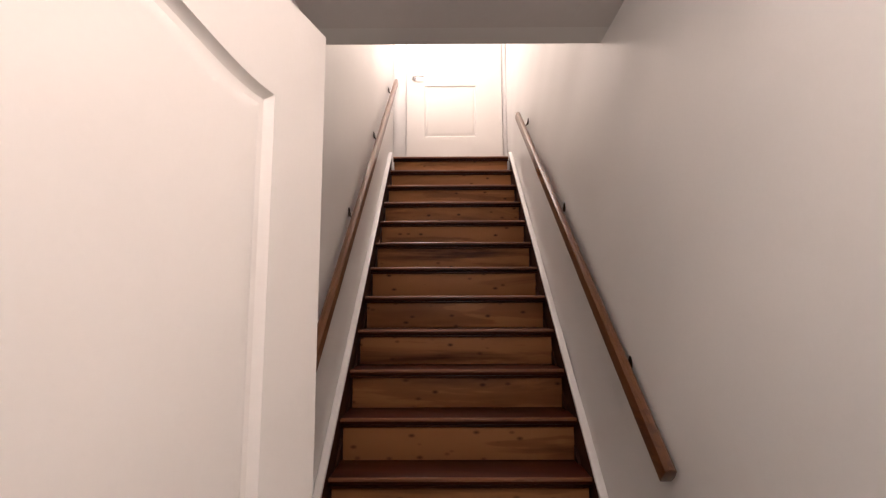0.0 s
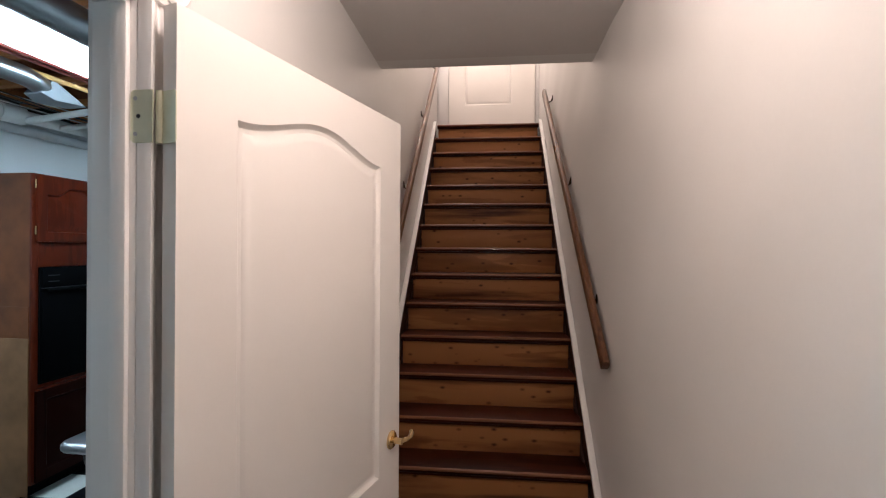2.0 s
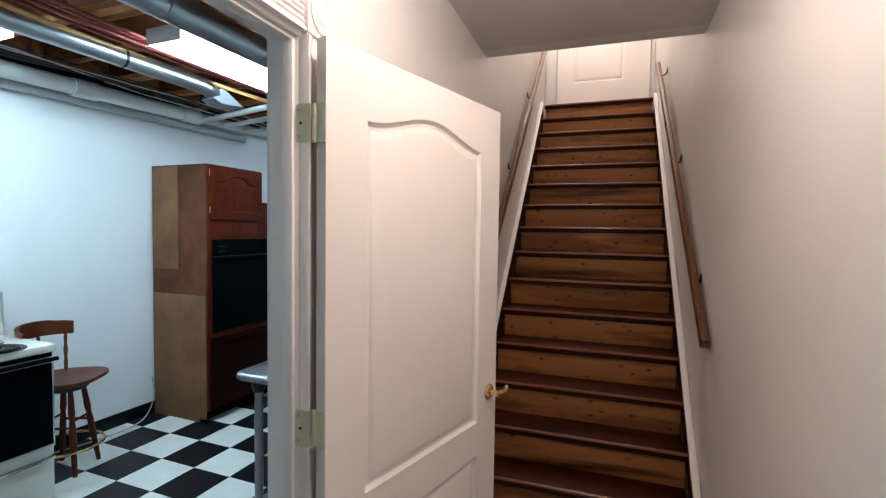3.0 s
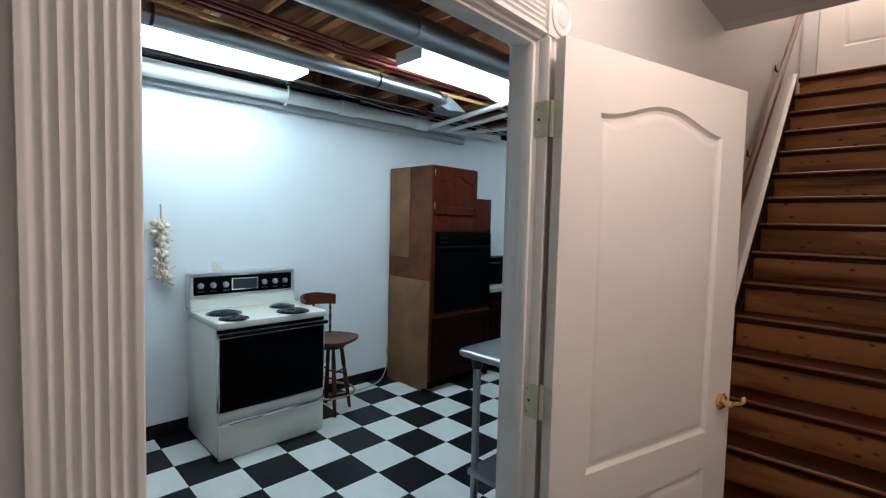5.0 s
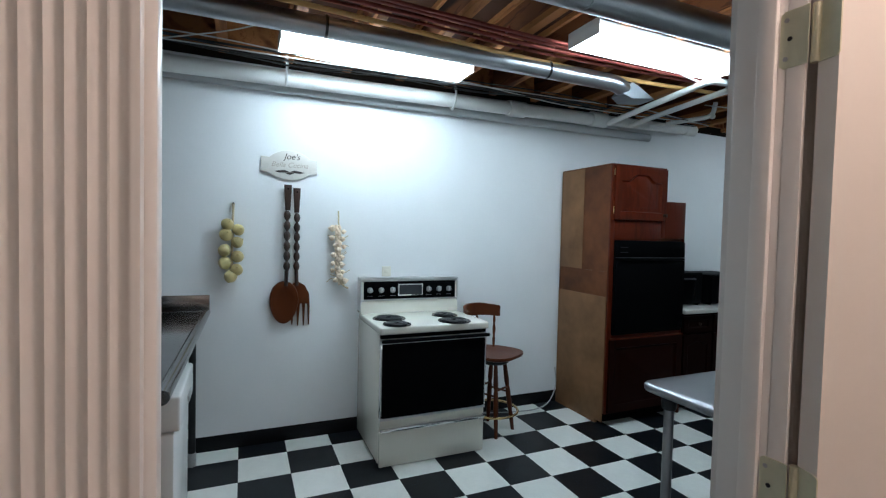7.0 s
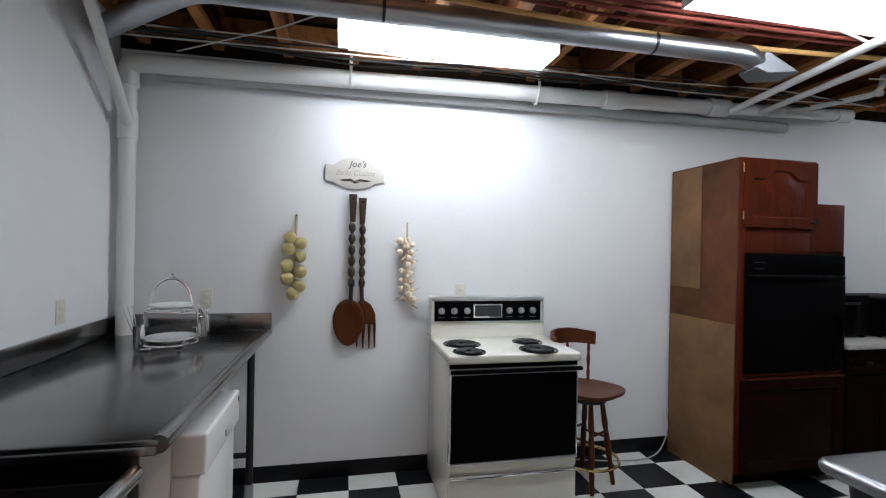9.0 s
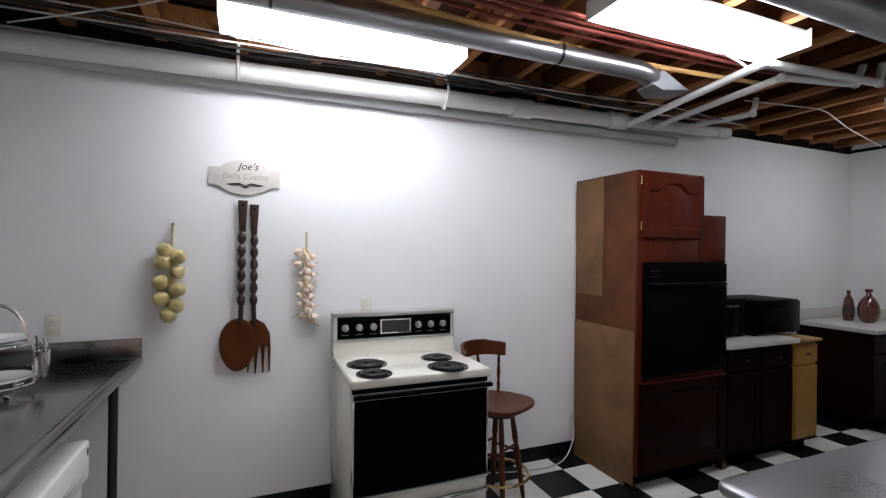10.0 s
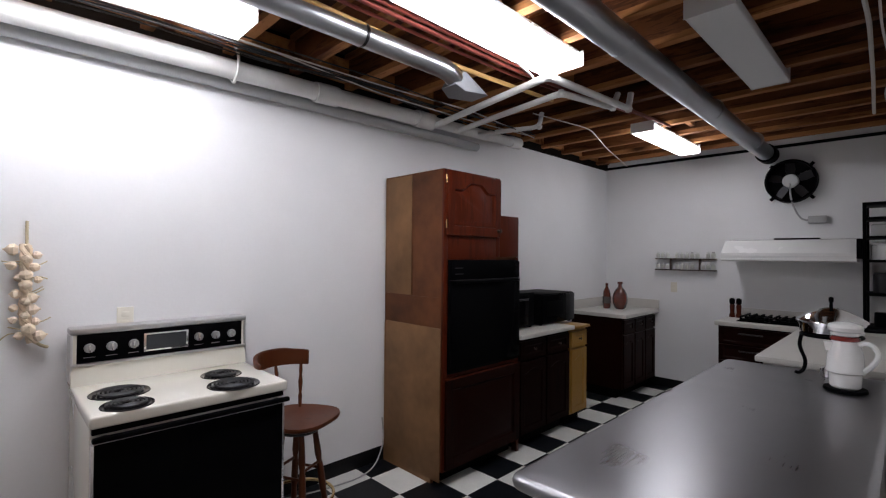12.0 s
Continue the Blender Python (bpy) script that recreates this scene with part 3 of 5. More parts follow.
for z in (1.822, 1.038, 0.2):
    hinge = part("hinge", rod((PIVOT.x, PIVOT.y, z), (PIVOT.x, PIVOT.y, z + 0.098), 0.0065), HINGE, door_1, "pale zinc butt hinge")
    part("hinge_plate", prism([(0.0, 0), (0.034, 0), (0.039, 0.005), (0.039, 0.093), (0.034, 0.098), (0.0, 0.098)], Matrix.Translation((PIVOT.x, PIVOT.y, z)) @ pose(0, 0, 0, 0, 0, -SWING) @ Matrix(((1, 0, 0, 0), (0, 0, 1, 0.0025), (0, 1, 0, 0), (0, 0, 0, 1))), 0.0025), HINGE, hinge)
    mj = HALL @ Matrix(((-1, 0, 0, FACE + 0.0385), (0, 0, -1, HINGE_Y - 0.0005), (0, 1, 0, z), (0, 0, 0, 1)))
    part("hinge_plate", prism([(0.0, 0), (0.038, 0), (0.044, 0.005), (0.044, 0.093), (0.038, 0.098), (0.0, 0.098)], mj, 0.0025), HINGE, hinge)
    for k in (0.016, 0.049, 0.082):
        part("screw", rod((0.028 + 0.006 * (k != 0.049), k, 0.0025), (0.028 + 0.006 * (k != 0.049), k, 0.0036), 0.004, seg=10), STEEL_DARK if k == 0.049 else KNOB, hinge, m=mj)
handle = part("handle", lathe([(0.032, 0), (0.032, 0.004), (0.026, 0.010), (0.012, 0.012), (0.011, 0.040), (0.013, 0.046), (0.0, 0.048)]), BRASS, door_1, "polished brass lever handle", m=LEAF @ Matrix.Translation((0.840, 0.925, 0)))
part("lever", tube([(0.840, 0.925, 0.040), (0.858, 0.927, 0.048), (0.885, 0.922, 0.050), (0.912, 0.928, 0.046), (0.922, 0.932, 0.040)], 0.0085, 10, 0.02), BRASS, handle, m=LEAF)
part("latch_plate", box(0.8995, 0.9025, 0.88, 0.97, -0.030, -0.006), BRASS, door_1, m=LEAF)

# ---------------- stairs ----------------
RISE, RUN, Y1 = 3.08 / 15, 0.2167, 2.14


def nose(k):
    return Y1 + (k - 1) * RUN


stairs = thing("staircase", HALL @ Vector((0, Y1, 0)), "steep dark-stained wooden stairs with worn edges", "staircase", kind="structure")
w = RIGHT - 0.03
for k in range(1, 16):
    z, y0 = k * RISE, nose(k)
    y1 = y0 + RUN + 0.045 if k < 15 else 5.47
    part("tread", box(-0.58, w, y0, y1, z - 0.032, z, 0.009, seg=3), TREAD, stairs, m=HALL)
    part("worn_edge", tube([(-0.578, y0 + 0.0095, z - 0.0105), (0.0, y0 + 0.0085, z - 0.010), (w - 0.002, y0 + 0.0095, z - 0.0105)], 0.011, 10), WORN_EDGE, stairs, "rubbed pale front edge", m=HALL)
    part("riser", box(-0.568, w - 0.012, y0 + 0.026, y0 + 0.044, z - RISE + 0.0005, z - 0.0325, 0.002), RISER, stairs, m=HALL)
    part("nosing_mould", box(-0.58, w, y0 + 0.010, y0 + 0.0255, z - 0.046, z - 0.033, 0.004), TREAD, stairs, m=HALL)
SL = RISE / RUN


def slope_board(x0, x1, y0, y1, lo, hi, bevel=0.0):
    """A board along the flight; lo and hi are heights over the nosing line."""
    base = RISE - SL * Y1
    pts = [(y0, base + SL * y0 + lo), (y1, base + SL * y1 + lo), (y1, base + SL * y1 + hi), (y0, base + SL * y0 + hi)]
    return prism(pts, facing_x(x0), x1 - x0, bevel=bevel)


for s in (-1, 1):
    x0, x1 = sorted((s * 0.588, s * 0.6165))
    part("stringer", slope_board(x0, x1, 2.02, 5.12, -0.42, 0.045), STRINGER, stairs, m=HALL)
    x0, x1 = sorted((s * 0.580, s * 0.6165))
    part("skirt_cap", slope_board(x0, x1, 2.02, 5.125, 0.0455, 0.076, 0.006), WHITE_TRIM, stairs, "white skirting cap along the flight", m=HALL)
    x0, x1 = sorted((s * 0.574, s * 0.5875))
    part("side_filler", slope_board(x0, x1, 2.10, 5.19, -0.40, -0.16), STRINGER, stairs, m=HALL)
part("threshold", box(-0.57, 0.40, 5.30, 5.44, 3.0805, 3.098, 0.004), TREAD, stairs, m=HALL)


def handrail(side, foot, head, brackets, wx):
    """A moulded rail between two points in the hall's axes, on brackets whose plates sit on the wall."""
    a, c = Vector(foot), Vector(head)
    base = thing("handrail", HALL @ a, "varnished brown wooden handrail on wall brackets", "handrail", "handrails beside the stairs")
    outline = [(-0.017, -0.032), (0.017, -0.032), (0.021, -0.010), (0.017, 0.022), (0.007, 0.031), (-0.007, 0.031), (-0.017, 0.022), (-0.021, -0.010)]
    w = (c - a).normalized()
    v = (Vector((0, 0, 1)) - w * w.z).normalized()
    u = v.cross(w)
    m = Matrix.Translation(a) @ Matrix((u, v, w)).transposed().to_4x4()
    part("rail", prism(outline, m, (c - a).length, bevel=0.003), RAIL_WOOD, base, m=HALL)
    for yb in brackets:
        p = a + (c - a) * ((yb - a.y) / (c.y - a.y))
        arm = part("bracket", tube([(p.x, yb, p.z - 0.040), (p.x, yb, p.z - 0.062), (wx - side * 0.012, yb, p.z - 0.040), (wx - side * 0.006, yb, p.z - 0.012)], 0.006, 8, 0.02), BRONZE, base, "dark bronze bracket", m=HALL)
        part("rose", lathe([(0.017, 0), (0.017, 0.004), (0.009, 0.008), (0.0, 0.008)], seg=14), BRONZE, arm, m=HALL @ Matrix.Translation((wx, yb, p.z - 0.010)) @ pose(0, 0, 0, 0, -90 * side, 0) @ Matrix.Diagonal((1.6, 0.8, 1, 1)))


handrail(1, (0.588, 2.055, 1.082), (0.547, 4.30, 3.135), (2.374, 3.209, 4.22), RIGHT)
handrail(-1, (-0.570, 2.10, 1.046), (-0.556, 5.20, 3.89), (2.40, 3.281, 4.148, 5.02), FACE)

# upper door at the head of the stairs
door_2 = thing("door_2", HALL @ Vector((0.05, 5.45, 3.08)), "closed white panelled door at the stair head", "door", kind="structure")
up = panelled(1.03, 2.03, 0.04, [(0.19, 0.75, 0.24, 0.82, 0.0), (0.19, 0.75, 1.0, 1.80, 0.05)], MOULD)
part("leaf", up, DOOR_PAINT, door_2, m=HALL @ facing_south(5.43, -0.465, 3.14), smooth=25)
handle = part("handle", lathe([(0.028, 0), (0.028, 0.006), (0.012, 0.012), (0.012, 0.045), (0.0, 0.046)]), CHROME, door_2, "steel lever handle", m=HALL @ facing_south(5.43, -0.39, 4.05))
part("lever", tube([(-0.39, 5.387, 4.05), (-0.36, 5.38, 4.05), (-0.28, 5.385, 4.045)], 0.009, 8, 0.02), CHROME, handle, m=HALL)
part("casing", box(-0.60, -0.475, 5.445, 5.468, 3.081, 5.25, 0.004), WHITE_TRIM, door_2, m=HALL)
part("casing", box(0.57, 0.6165, 5.445, 5.468, 3.081, 5.25, 0.004), WHITE_TRIM, door_2, m=HALL)
part("head_casing", box(-0.60, 0.6165, 5.44, 5.468, 5.255, 5.36, 0.004), WHITE_TRIM, door_2, m=HALL)

# ---------------- ceiling lights ----------------


def ceiling_light(x0, x1, y0, y1, z0, lens, label):
    """A metal channel light with a shallow lens below."""
    base = thing("ceiling_light", ((x0 + x1) / 2, (y0 + y1) / 2, JOIST_Z), label, "ceiling light", "fluorescent ceiling lights")
    part("housing", box(x0 + 0.02, x1 - 0.02, y0 + 0.0045, y1 - 0.0055, z0 + 0.0525, JOIST_Z - 0.001, 0.003), WHITE_METAL if lens is not DIFFUSER_OFF else DIFFUSER_OFF, base)
    part("diffuser", box(x0, x1, y0, y1, z0, z0 + 0.052, 0.007, seg=3), lens, base)
    for y in (y0 - 0.005, y1 + 0.0005):
        part("end_plate", box(x0 - 0.002, x1 + 0.002, y, y + 0.0045, z0 - 0.002, JOIST_Z - 0.001, 0.001), WHITE_METAL if lens is not DIFFUSER_OFF else DIFFUSER_OFF, base)


LIT, UNLIT = "lit white fluorescent wraparound light under the joists", "unlit grey-white fluorescent light under the joists"
ceiling_light(-3.25, -3.00, -0.10, 1.10, 2.592, DIFFUSER, LIT)
ceiling_light(-2.425, -2.175, 1.42, 2.58, 2.592, DIFFUSER_OLD, LIT)
ceiling_light(-2.60, -2.405, 4.19, 5.38, 2.592, DIFFUSER_DIM, LIT)
ceiling_light(-1.605, -1.405, 2.44, 3.66, 2.592, DIFFUSER_OFF, UNLIT)

# ---------------- ducts and pipes ----------------
duct = thing("round_duct", (-2.78, 0.8, 2.605), "shiny galvanised round duct ending in a boot", "duct")
part("run", tube([(-3.32, -1.30, 2.60), (-2.80, -0.72, 2.605), (-2.78, 2.12, 2.605), (-2.83, 2.24, 2.585)], 0.056, 20, 0.1), GALV, duct)
for y in (0.1, 1.52):
    part("band", tube([(-2.78, y, 2.605), (-2.78, y + 0.014, 2.605)], 0.0575, 20), STEEL_DARK, duct)
boot = bmesh.new()
vs = [boot.verts.new(p) for p in ((-2.89, 2.17, 2.535), (-2.77, 2.17, 2.535), (-2.77, 2.25, 2.645), (-2.89, 2.25, 2.645), (-2.95, 2.29, 2.520), (-2.79, 2.275, 2.520), (-2.76, 2.47, 2.535), (-2.92, 2.485, 2.535))]
for f in ((0, 1, 2, 3), (4, 5, 6, 7), (0, 1, 5, 4), (1, 2, 6, 5), (2, 3, 7, 6), (3, 0, 4, 7)):
    boot.faces.new([vs[i] for i in f])
bmesh.ops.bevel(boot, geom=boot.edges[:], offset=0.006, segments=1, affect="EDGES")
part("boot", boot, ZINC, duct, "square sheet-metal boot")
big = thing("large_duct", (-1.9, 2.4, 2.6), "dull galvanised round duct along the joists", "duct")
part("run", tube([(-1.93, -1.36, 2.60), (-1.90, 2.0, 2.60), (-1.93, 5.90, 2.59)], 0.074, 22), GALV_DULL, big)
for y in (-0.2, 1.1, 2.45, 3.95, 5.2):
    part("band", tube([(-1.905, y, 2.60), (-1.905, y + 0.025, 2.60)], 0.0765, 22), GALV_DULL, big)
part("collar", tube([(-1.93, 5.80, 2.59), (-1.93, 5.968, 2.59)], 0.092, 18), BLACK_PLASTIC, big, "black foam collar at the wall")

drain = thing("drain_pipe", (-3.57, 0.5, 2.55), "large white plastic drain pipe hung below the joists", "pipe")
part("standpipe", tube([(-3.60, -1.285, 0.95), (-3.60, -1.285, 2.42)], 0.044, 18), PVC, drain)
part("run", tube([(-3.60, -1.285, 2.40), (-3.60, -1.285, 2.52), (-3.57, -1.20, 2.53), (-3.56, -1.0, 2.525), (-3.55, 2.65, 2.575)], 0.054, 18, 0.09), PVC, drain)
part("far_run", tube([(-3.55, 2.60, 2.577), (-3.54, 3.85, 2.605)], 0.043, 16), PVC, drain)
for p, q in (((-3.553, 1.70, 2.560), (-3.552, 1.86, 2.563)), ((-3.55, 2.55, 2.574), (-3.55, 2.72, 2.576)), ((-3.60, -1.285, 2.09), (-3.60, -1.285, 2.25)), ((-3.545, 3.72, 2.602), (-3.545, 3.86, 2.606))):
    part("coupling", tube([p, q], 0.052 if p[1] > 3 or p[1] < -1 else 0.064, 18), PVC, drain)
for y in (-0.03, 1.20):
    b = tube([(-3.55, y + 0.0, 2.70), (-3.487, y, 2.62), (-3.485, y, 2.53), (-3.55, y, 2.478), (-3.617, y, 2.53), (-3.613, y, 2.62)], 0.009, 6, 0.03)
    part("hanger", b, PVC, drain, "white plastic hanger strap")
part("vent_branch", tube([(-3.59, -1.275, 2.16), (-3.01, -1.21, 2.61), (-2.88, -1.205, 2.71)], 0.028, 14), PVC, drain)
low = thing("grey_pipe", (-3.635, 1, 2.46), "grey pipe running close to the wall", "pipe")
part("run", tube([(-3.645, -1.15, 2.497), (-3.643, 3.36, 2.503)], 0.037, 16), PVC_GREY, low)
for pts, r in (([(-3.50, 2.72, 2.545), (-2.36, 2.52, 2.565), (-2.33, 3.52, 2.60), (-2.33, 3.56, 2.72)], 0.023), ([(-3.50, 2.98, 2.555), (-2.47, 2.84, 2.575), (-2.40, 3.42, 2.60), (-2.40, 3.50, 2.72)], 0.021), ([(-3.50, 3.22, 2.57), (-3.06, 3.48, 2.60), (-3.05, 3.50, 2.72)], 0.019)):
    pp = thing("supply_pipe", pts[0], "white plastic pipe crossing below the joists", "pipe", "white plastic pipes")
    part("run", tube(pts, r, 12, 0.06), PVC, pp)
    for p in pts[1:-1]:
        part("elbow", lathe([(r * 0.3, -r * 1.2), (r * 0.95, -r * 0.9), (r * 1.3, 0), (r * 0.95, r * 0.9), (r * 0.3, r * 1.2)], p, 14), PVC, pp)
for i, (x, z, r) in enumerate(((-2.50, 2.655, 0.011), (-2.545, 2.66, 0.010), (-2.585, 2.655, 0.012), (-2.66, 2.662, 0.009))):
    cp = thing("copper_pipe", (x, 1, z), "reddish copper water pipe below the joists", "pipe", "copper water pipes")
    part("run", tube([(x + 0.07, -1.3, z), (x + 0.05, 0.2, z), (x, 1.3, z - 0.005 * i), (x + 0.01, 2.6, z), (x + 0.15, 4.4 - 0.3 * i, z)], r, 10, 0.2), COPPER, cp)
    for y in (1.05, 2.02):
        part("clip", box(x - 0.02, x + 0.02, y, y + 0.012, z - 0.006, z + 0.022, 0.002), COPPER, cp)
yl = thing("gas_line", (-2.72, 1, 2.64), "yellow flexible line clipped below the joists", "pipe")
part("run", tube([(-2.62, -1.3, 2.64), (-2.66, 0.0, 2.645), (-2.74, 1.2, 2.635), (-2.77, 2.2, 2.64), (-2.70, 3.1, 2.645)], 0.014, 10, 0.3), PEX, yl)


def cable(pts, r, material, label, soft=0.15):
    c = thing("cable", pts[0], label, "cable", "loose cables below the joists")
    part("run", tube(pts, r, 6, soft), material, c)


for i in range(5):
    x = -3.36 + 0.035 * i
    sag = [2.63 - 0.018 * ((i * 7 + j * 3) % 4) for j in range(7)]
    cable([(x + 0.02 * math.sin(2 * j + i), -1.25 + 0.82 * j, sag[j]) for j in range(7)], 0.0045, CABLE_WHITE if i % 2 else CABLE_DARK, "slack grey cable under the joists" if i % 2 else "slack black cable under the joists")
for i in range(5):
    x = -3.47 + 0.03 * i
    cable([(x + 0.03 * math.sin(1.7 * j + 2 * i), -1.2 + 0.63 * j, 2.655 - 0.016 * ((i * 5 + j * 2) % 5)) for j in range(7)], 0.004 + 0.001 * (i % 3), CABLE_DARK, "slack black cable bunched beside the drain pipe")
cable([(-3.44, -0.98, 2.565), (-3.22, -0.66, 2.57), (-3.06, -0.36, 2.60), (-2.98, -0.20, 2.64), (-2.90, 0.02, 2.655)], 0.0042, CABLE_WHITE, "thin white wire crossing below the joists")
cable([(-3.0, 3.3, 2.66), (-2.88, 4.0, 2.652), (-3.12, 4.8, 2.656), (-3.40, 5.93, 2.664)], 0.005, CABLE_WHITE, "thin white wire along the joists")
cable([(-2.42, 1.9, 2.665), (-2.36, 2.05, 2.60), (-2.45, 2.5, 2.58), (-2.60, 2.75, 2.66)], 0.007, CABLE_WHITE, "white lamp cord hanging in a loop")
cable([(-1.05, 2.2, 2.70), (-1.03, 3.2, 2.66), (-1.06, 4.2, 2.67), (-1.08, 4.7, 2.62), (-1.10, 5.2, 2.68)], 0.011, CABLE_WHITE, "white conduit along the joists")
cable([(-0.98, 2.4, 2.69), (-0.99, 3.3, 2.655), (-0.97, 4.0, 2.64), (-1.02, 4.6, 2.66), (-1.0, 5.6, 2.68)], 0.006, CABLE_WHITE, "thin white wire beside the conduit")

# ---------------- the kitchen range ----------------
stove = thing("electric_range", (-3.36, 0.89, 0), "cream enamel electric range with black oven door", "stove")
SY0, SY1, SXF, SXB = 0.517, 1.277, -3.045, -3.66
part("body", box(SXB, SXF - 0.03, SY0, SY1, 0.022, 0.865, 0.006), CREAM, stove)
part("toe_base", box(SXB + 0.02, SXF - 0.09, SY0 + 0.01, SY1 - 0.01, 0, 0.0215), BLACK_PLASTIC, stove)
part("cooktop", box(SXB + 0.04, SXF + 0.02, SY0 - 0.008, SY1 + 0.008, 0.866, 0.915, 0.012, seg=3), CREAM, stove)
drawer = part("drawer", box(SXF - 0.0295, SXF, SY0 + 0.004, SY1 - 0.004, 0.006, 0.235, 0.008), CREAM, stove)
oven = part("oven_door", box(SXF - 0.0295, SXF + 0.004, SY0 + 0.004, SY1 - 0.004, 0.325, 0.805, 0.006), BLACK_GLASS, stove, "black glass oven door")
for z0, z1 in ((0.312, 0.3245), (0.806, 0.815)):
    part("trim_strip", box(SXF - 0.029, SXF + 0.010, SY0 + 0.002, SY1 - 0.002, z0, z1, 0.003), ALUMINIUM, oven)
for y in (SY0 + 0.001, SY1 - 0.013):
    part("side_trim", box(SXF - 0.028, SXF + 0.008, y, y + 0.010, 0.326, 0.804, 0.002), CHROME, oven)
hd = part("oven_handle", box(SXF + 0.012, SXF + 0.040, SY0 + 0.0, SY1 + 0.012, 0.816, 0.838, 0.008), BLACK_PLASTIC, oven, "black handle along the oven door")
for y in (SY0 + 0.03, SY1 - 0.05):
    part("handle_post", box(SXF - 0.004, SXF + 0.013, y, y + 0.02, 0.82, 0.834, 0.002), BLACK_PLASTIC, hd)
part("vent_gap", box(SXF - 0.0295, SXF - 0.004, SY0 + 0.004, SY1 - 0.004, 0.8385, 0.8655), BLACK_PLASTIC, stove)
part("drawer_handle", box(SXF + 0.001, SXF + 0.022, SY0 + 0.006, SY1 - 0.006, 0.238, 0.262, 0.007), CHROME, drawer, "chrome pull along the drawer")
part("drawer_reveal", box(SXF - 0.0295, SXF - 0.004, SY0 + 0.005, SY1 - 0.005, 0.263, 0.3115, 0.002), CREAM, stove)
guard = part("backguard", prism([(-3.66, 0.9155), (-3.545, 0.9155), (-3.560, 1.02), (-3.565, 1.165), (-3.572, 1.172), (-3.66, 1.172)], Matrix(((1, 0, 0, 0), (0, 0, 1, SY0 - 0.01), (0, 1, 0, 0), (0, 0, 0, 1))), SY1 - SY0 + 0.02, bevel=0.004), CREAM, stove)
part("top_trim", box(-3.658, -3.553, SY0 - 0.014, SY1 + 0.014, 1.150, 1.178, 0.007), ALUMINIUM, guard, "chrome strip over the controls")
part("control_panel", box(-3.568, -3.556, SY0 + 0.012, SY1 - 0.012, 1.018, 1.149, 0.002), BLACK_GLASS, guard, "black control panel")
for y in (SY0 - 0.0135, SY1 + 0.0015):
    part("end_trim", box(-3.659, -3.555, y, y + 0.012, 0.93, 1.1495, 0.004), ALUMINIUM, guard)
part("lower_trim", box(-3.562, -3.549, SY0 - 0.012, SY1 + 0.012, 1.005, 1.0175, 0.003), ALUMINIUM, guard)
clock = part("clock", box(-3.5555, -3.551, 0.79, 0.99, 1.040, 1.130, 0.004), CHROME, guard, "clock and timer window")
part("clock_face", box(-3.5508, -3.5495, 0.80, 0.98, 1.048, 1.122), DISPLAY, clock)
for y in (0.575, 0.660, 0.748, 1.040, 1.125, 1.208):
    k = part("knob", lathe([(0.021, 0), (0.021, 0.010), (0.018, 0.018), (0.0, 0.019)], seg=20), KNOB, guard, "grey control knob", m=Matrix.Translation((-3.5558, y, 1.086)) @ pose(0, 0, 0, 0, 90, 0))
    part("grip", box(-3.539, -3.533, y - 0.004, y + 0.004, 1.068, 1.104, 0.002), CHROME, k)
    part("dial_mark", box(-3.5558, -3.5552, y - 0.022, y + 0.022, 1.042, 1.044), KNOB, guard)
for (x, y, r) in ((-3.325, 0.655, 0.097), (-3.115, 0.645, 0.077), (-3.345, 1.085, 0.077), (-3.125, 1.065, 0.097)):
    burner = part("burner", lathe([(r + 0.018, 0.0), (r + 0.016, 0.004), (r + 0.004, 0.003), (r - 0.01, -0.004), (0.02, -0.006), (0, -0.006)], (x, y, 0.9155), 28), PAN, stove, "black coil burner in a drip pan")
    pts = [(x + (0.018 + (r - 0.022) * a / 100) * math.cos(0.30 * a * (5 if r > 0.09 else 4) / 5), y + (0.018 + (r - 0.022) * a / 100) * math.sin(0.30 * a * (5 if r > 0.09 else 4) / 5), 0.923) for a in range(101)]
    part("coil", tube(pts, 0.0052, 6), COIL, burner)

# ---------------- stool ----------------
stool = thing("bar_stool", (-3.33, 1.53, 0), "brown wooden swivel stool with a curved back", "stool")
SC = Vector((-3.33, 1.505, 0))
BACKDIR = math.radians(208)
seat = []
for k in range(40):
    a = 2 * math.pi * k / 40
    ca, sa = math.cos(a), math.sin(a)
    q = (abs(ca) ** 2.7 + abs(sa) ** 2.7) ** (-1 / 2.7)
    seat.append((0.205 * q * ca, (0.205 - 0.022 * ca) * q * sa))
b = bmesh.new()
loops = [[b.verts.new((u * k, v * k, z)) for u, v in seat] for k, z in ((0.62, 0.583), (0.90, 0.586), (0.985, 0.596), (1.0, 0.607), (0.985, 0.617), (0.88, 0.616), (0.55, 0.606))]
for lo, hi in zip(loops, loops[1:]):
    for i in range(40):
        b.faces.new((lo[i], lo[(i + 1) % 40], hi[(i + 1) % 40], hi[i]))
b.faces.new(loops[0][::-1])
b.faces.new(loops[-1])
part("seat", b, STOOL_WOOD, stool, "dished wooden seat with rounded corners", m=Matrix.Translation(SC) @ Matrix.Rotation(BACKDIR, 4, "Z"), smooth=50)
part("swivel", lathe([(0.11, 0.535), (0.12, 0.545), (0.12, 0.575), (0.10, 0.583)], SC, 20), STEEL_DARK, stool)
TURN_ST = 1.25
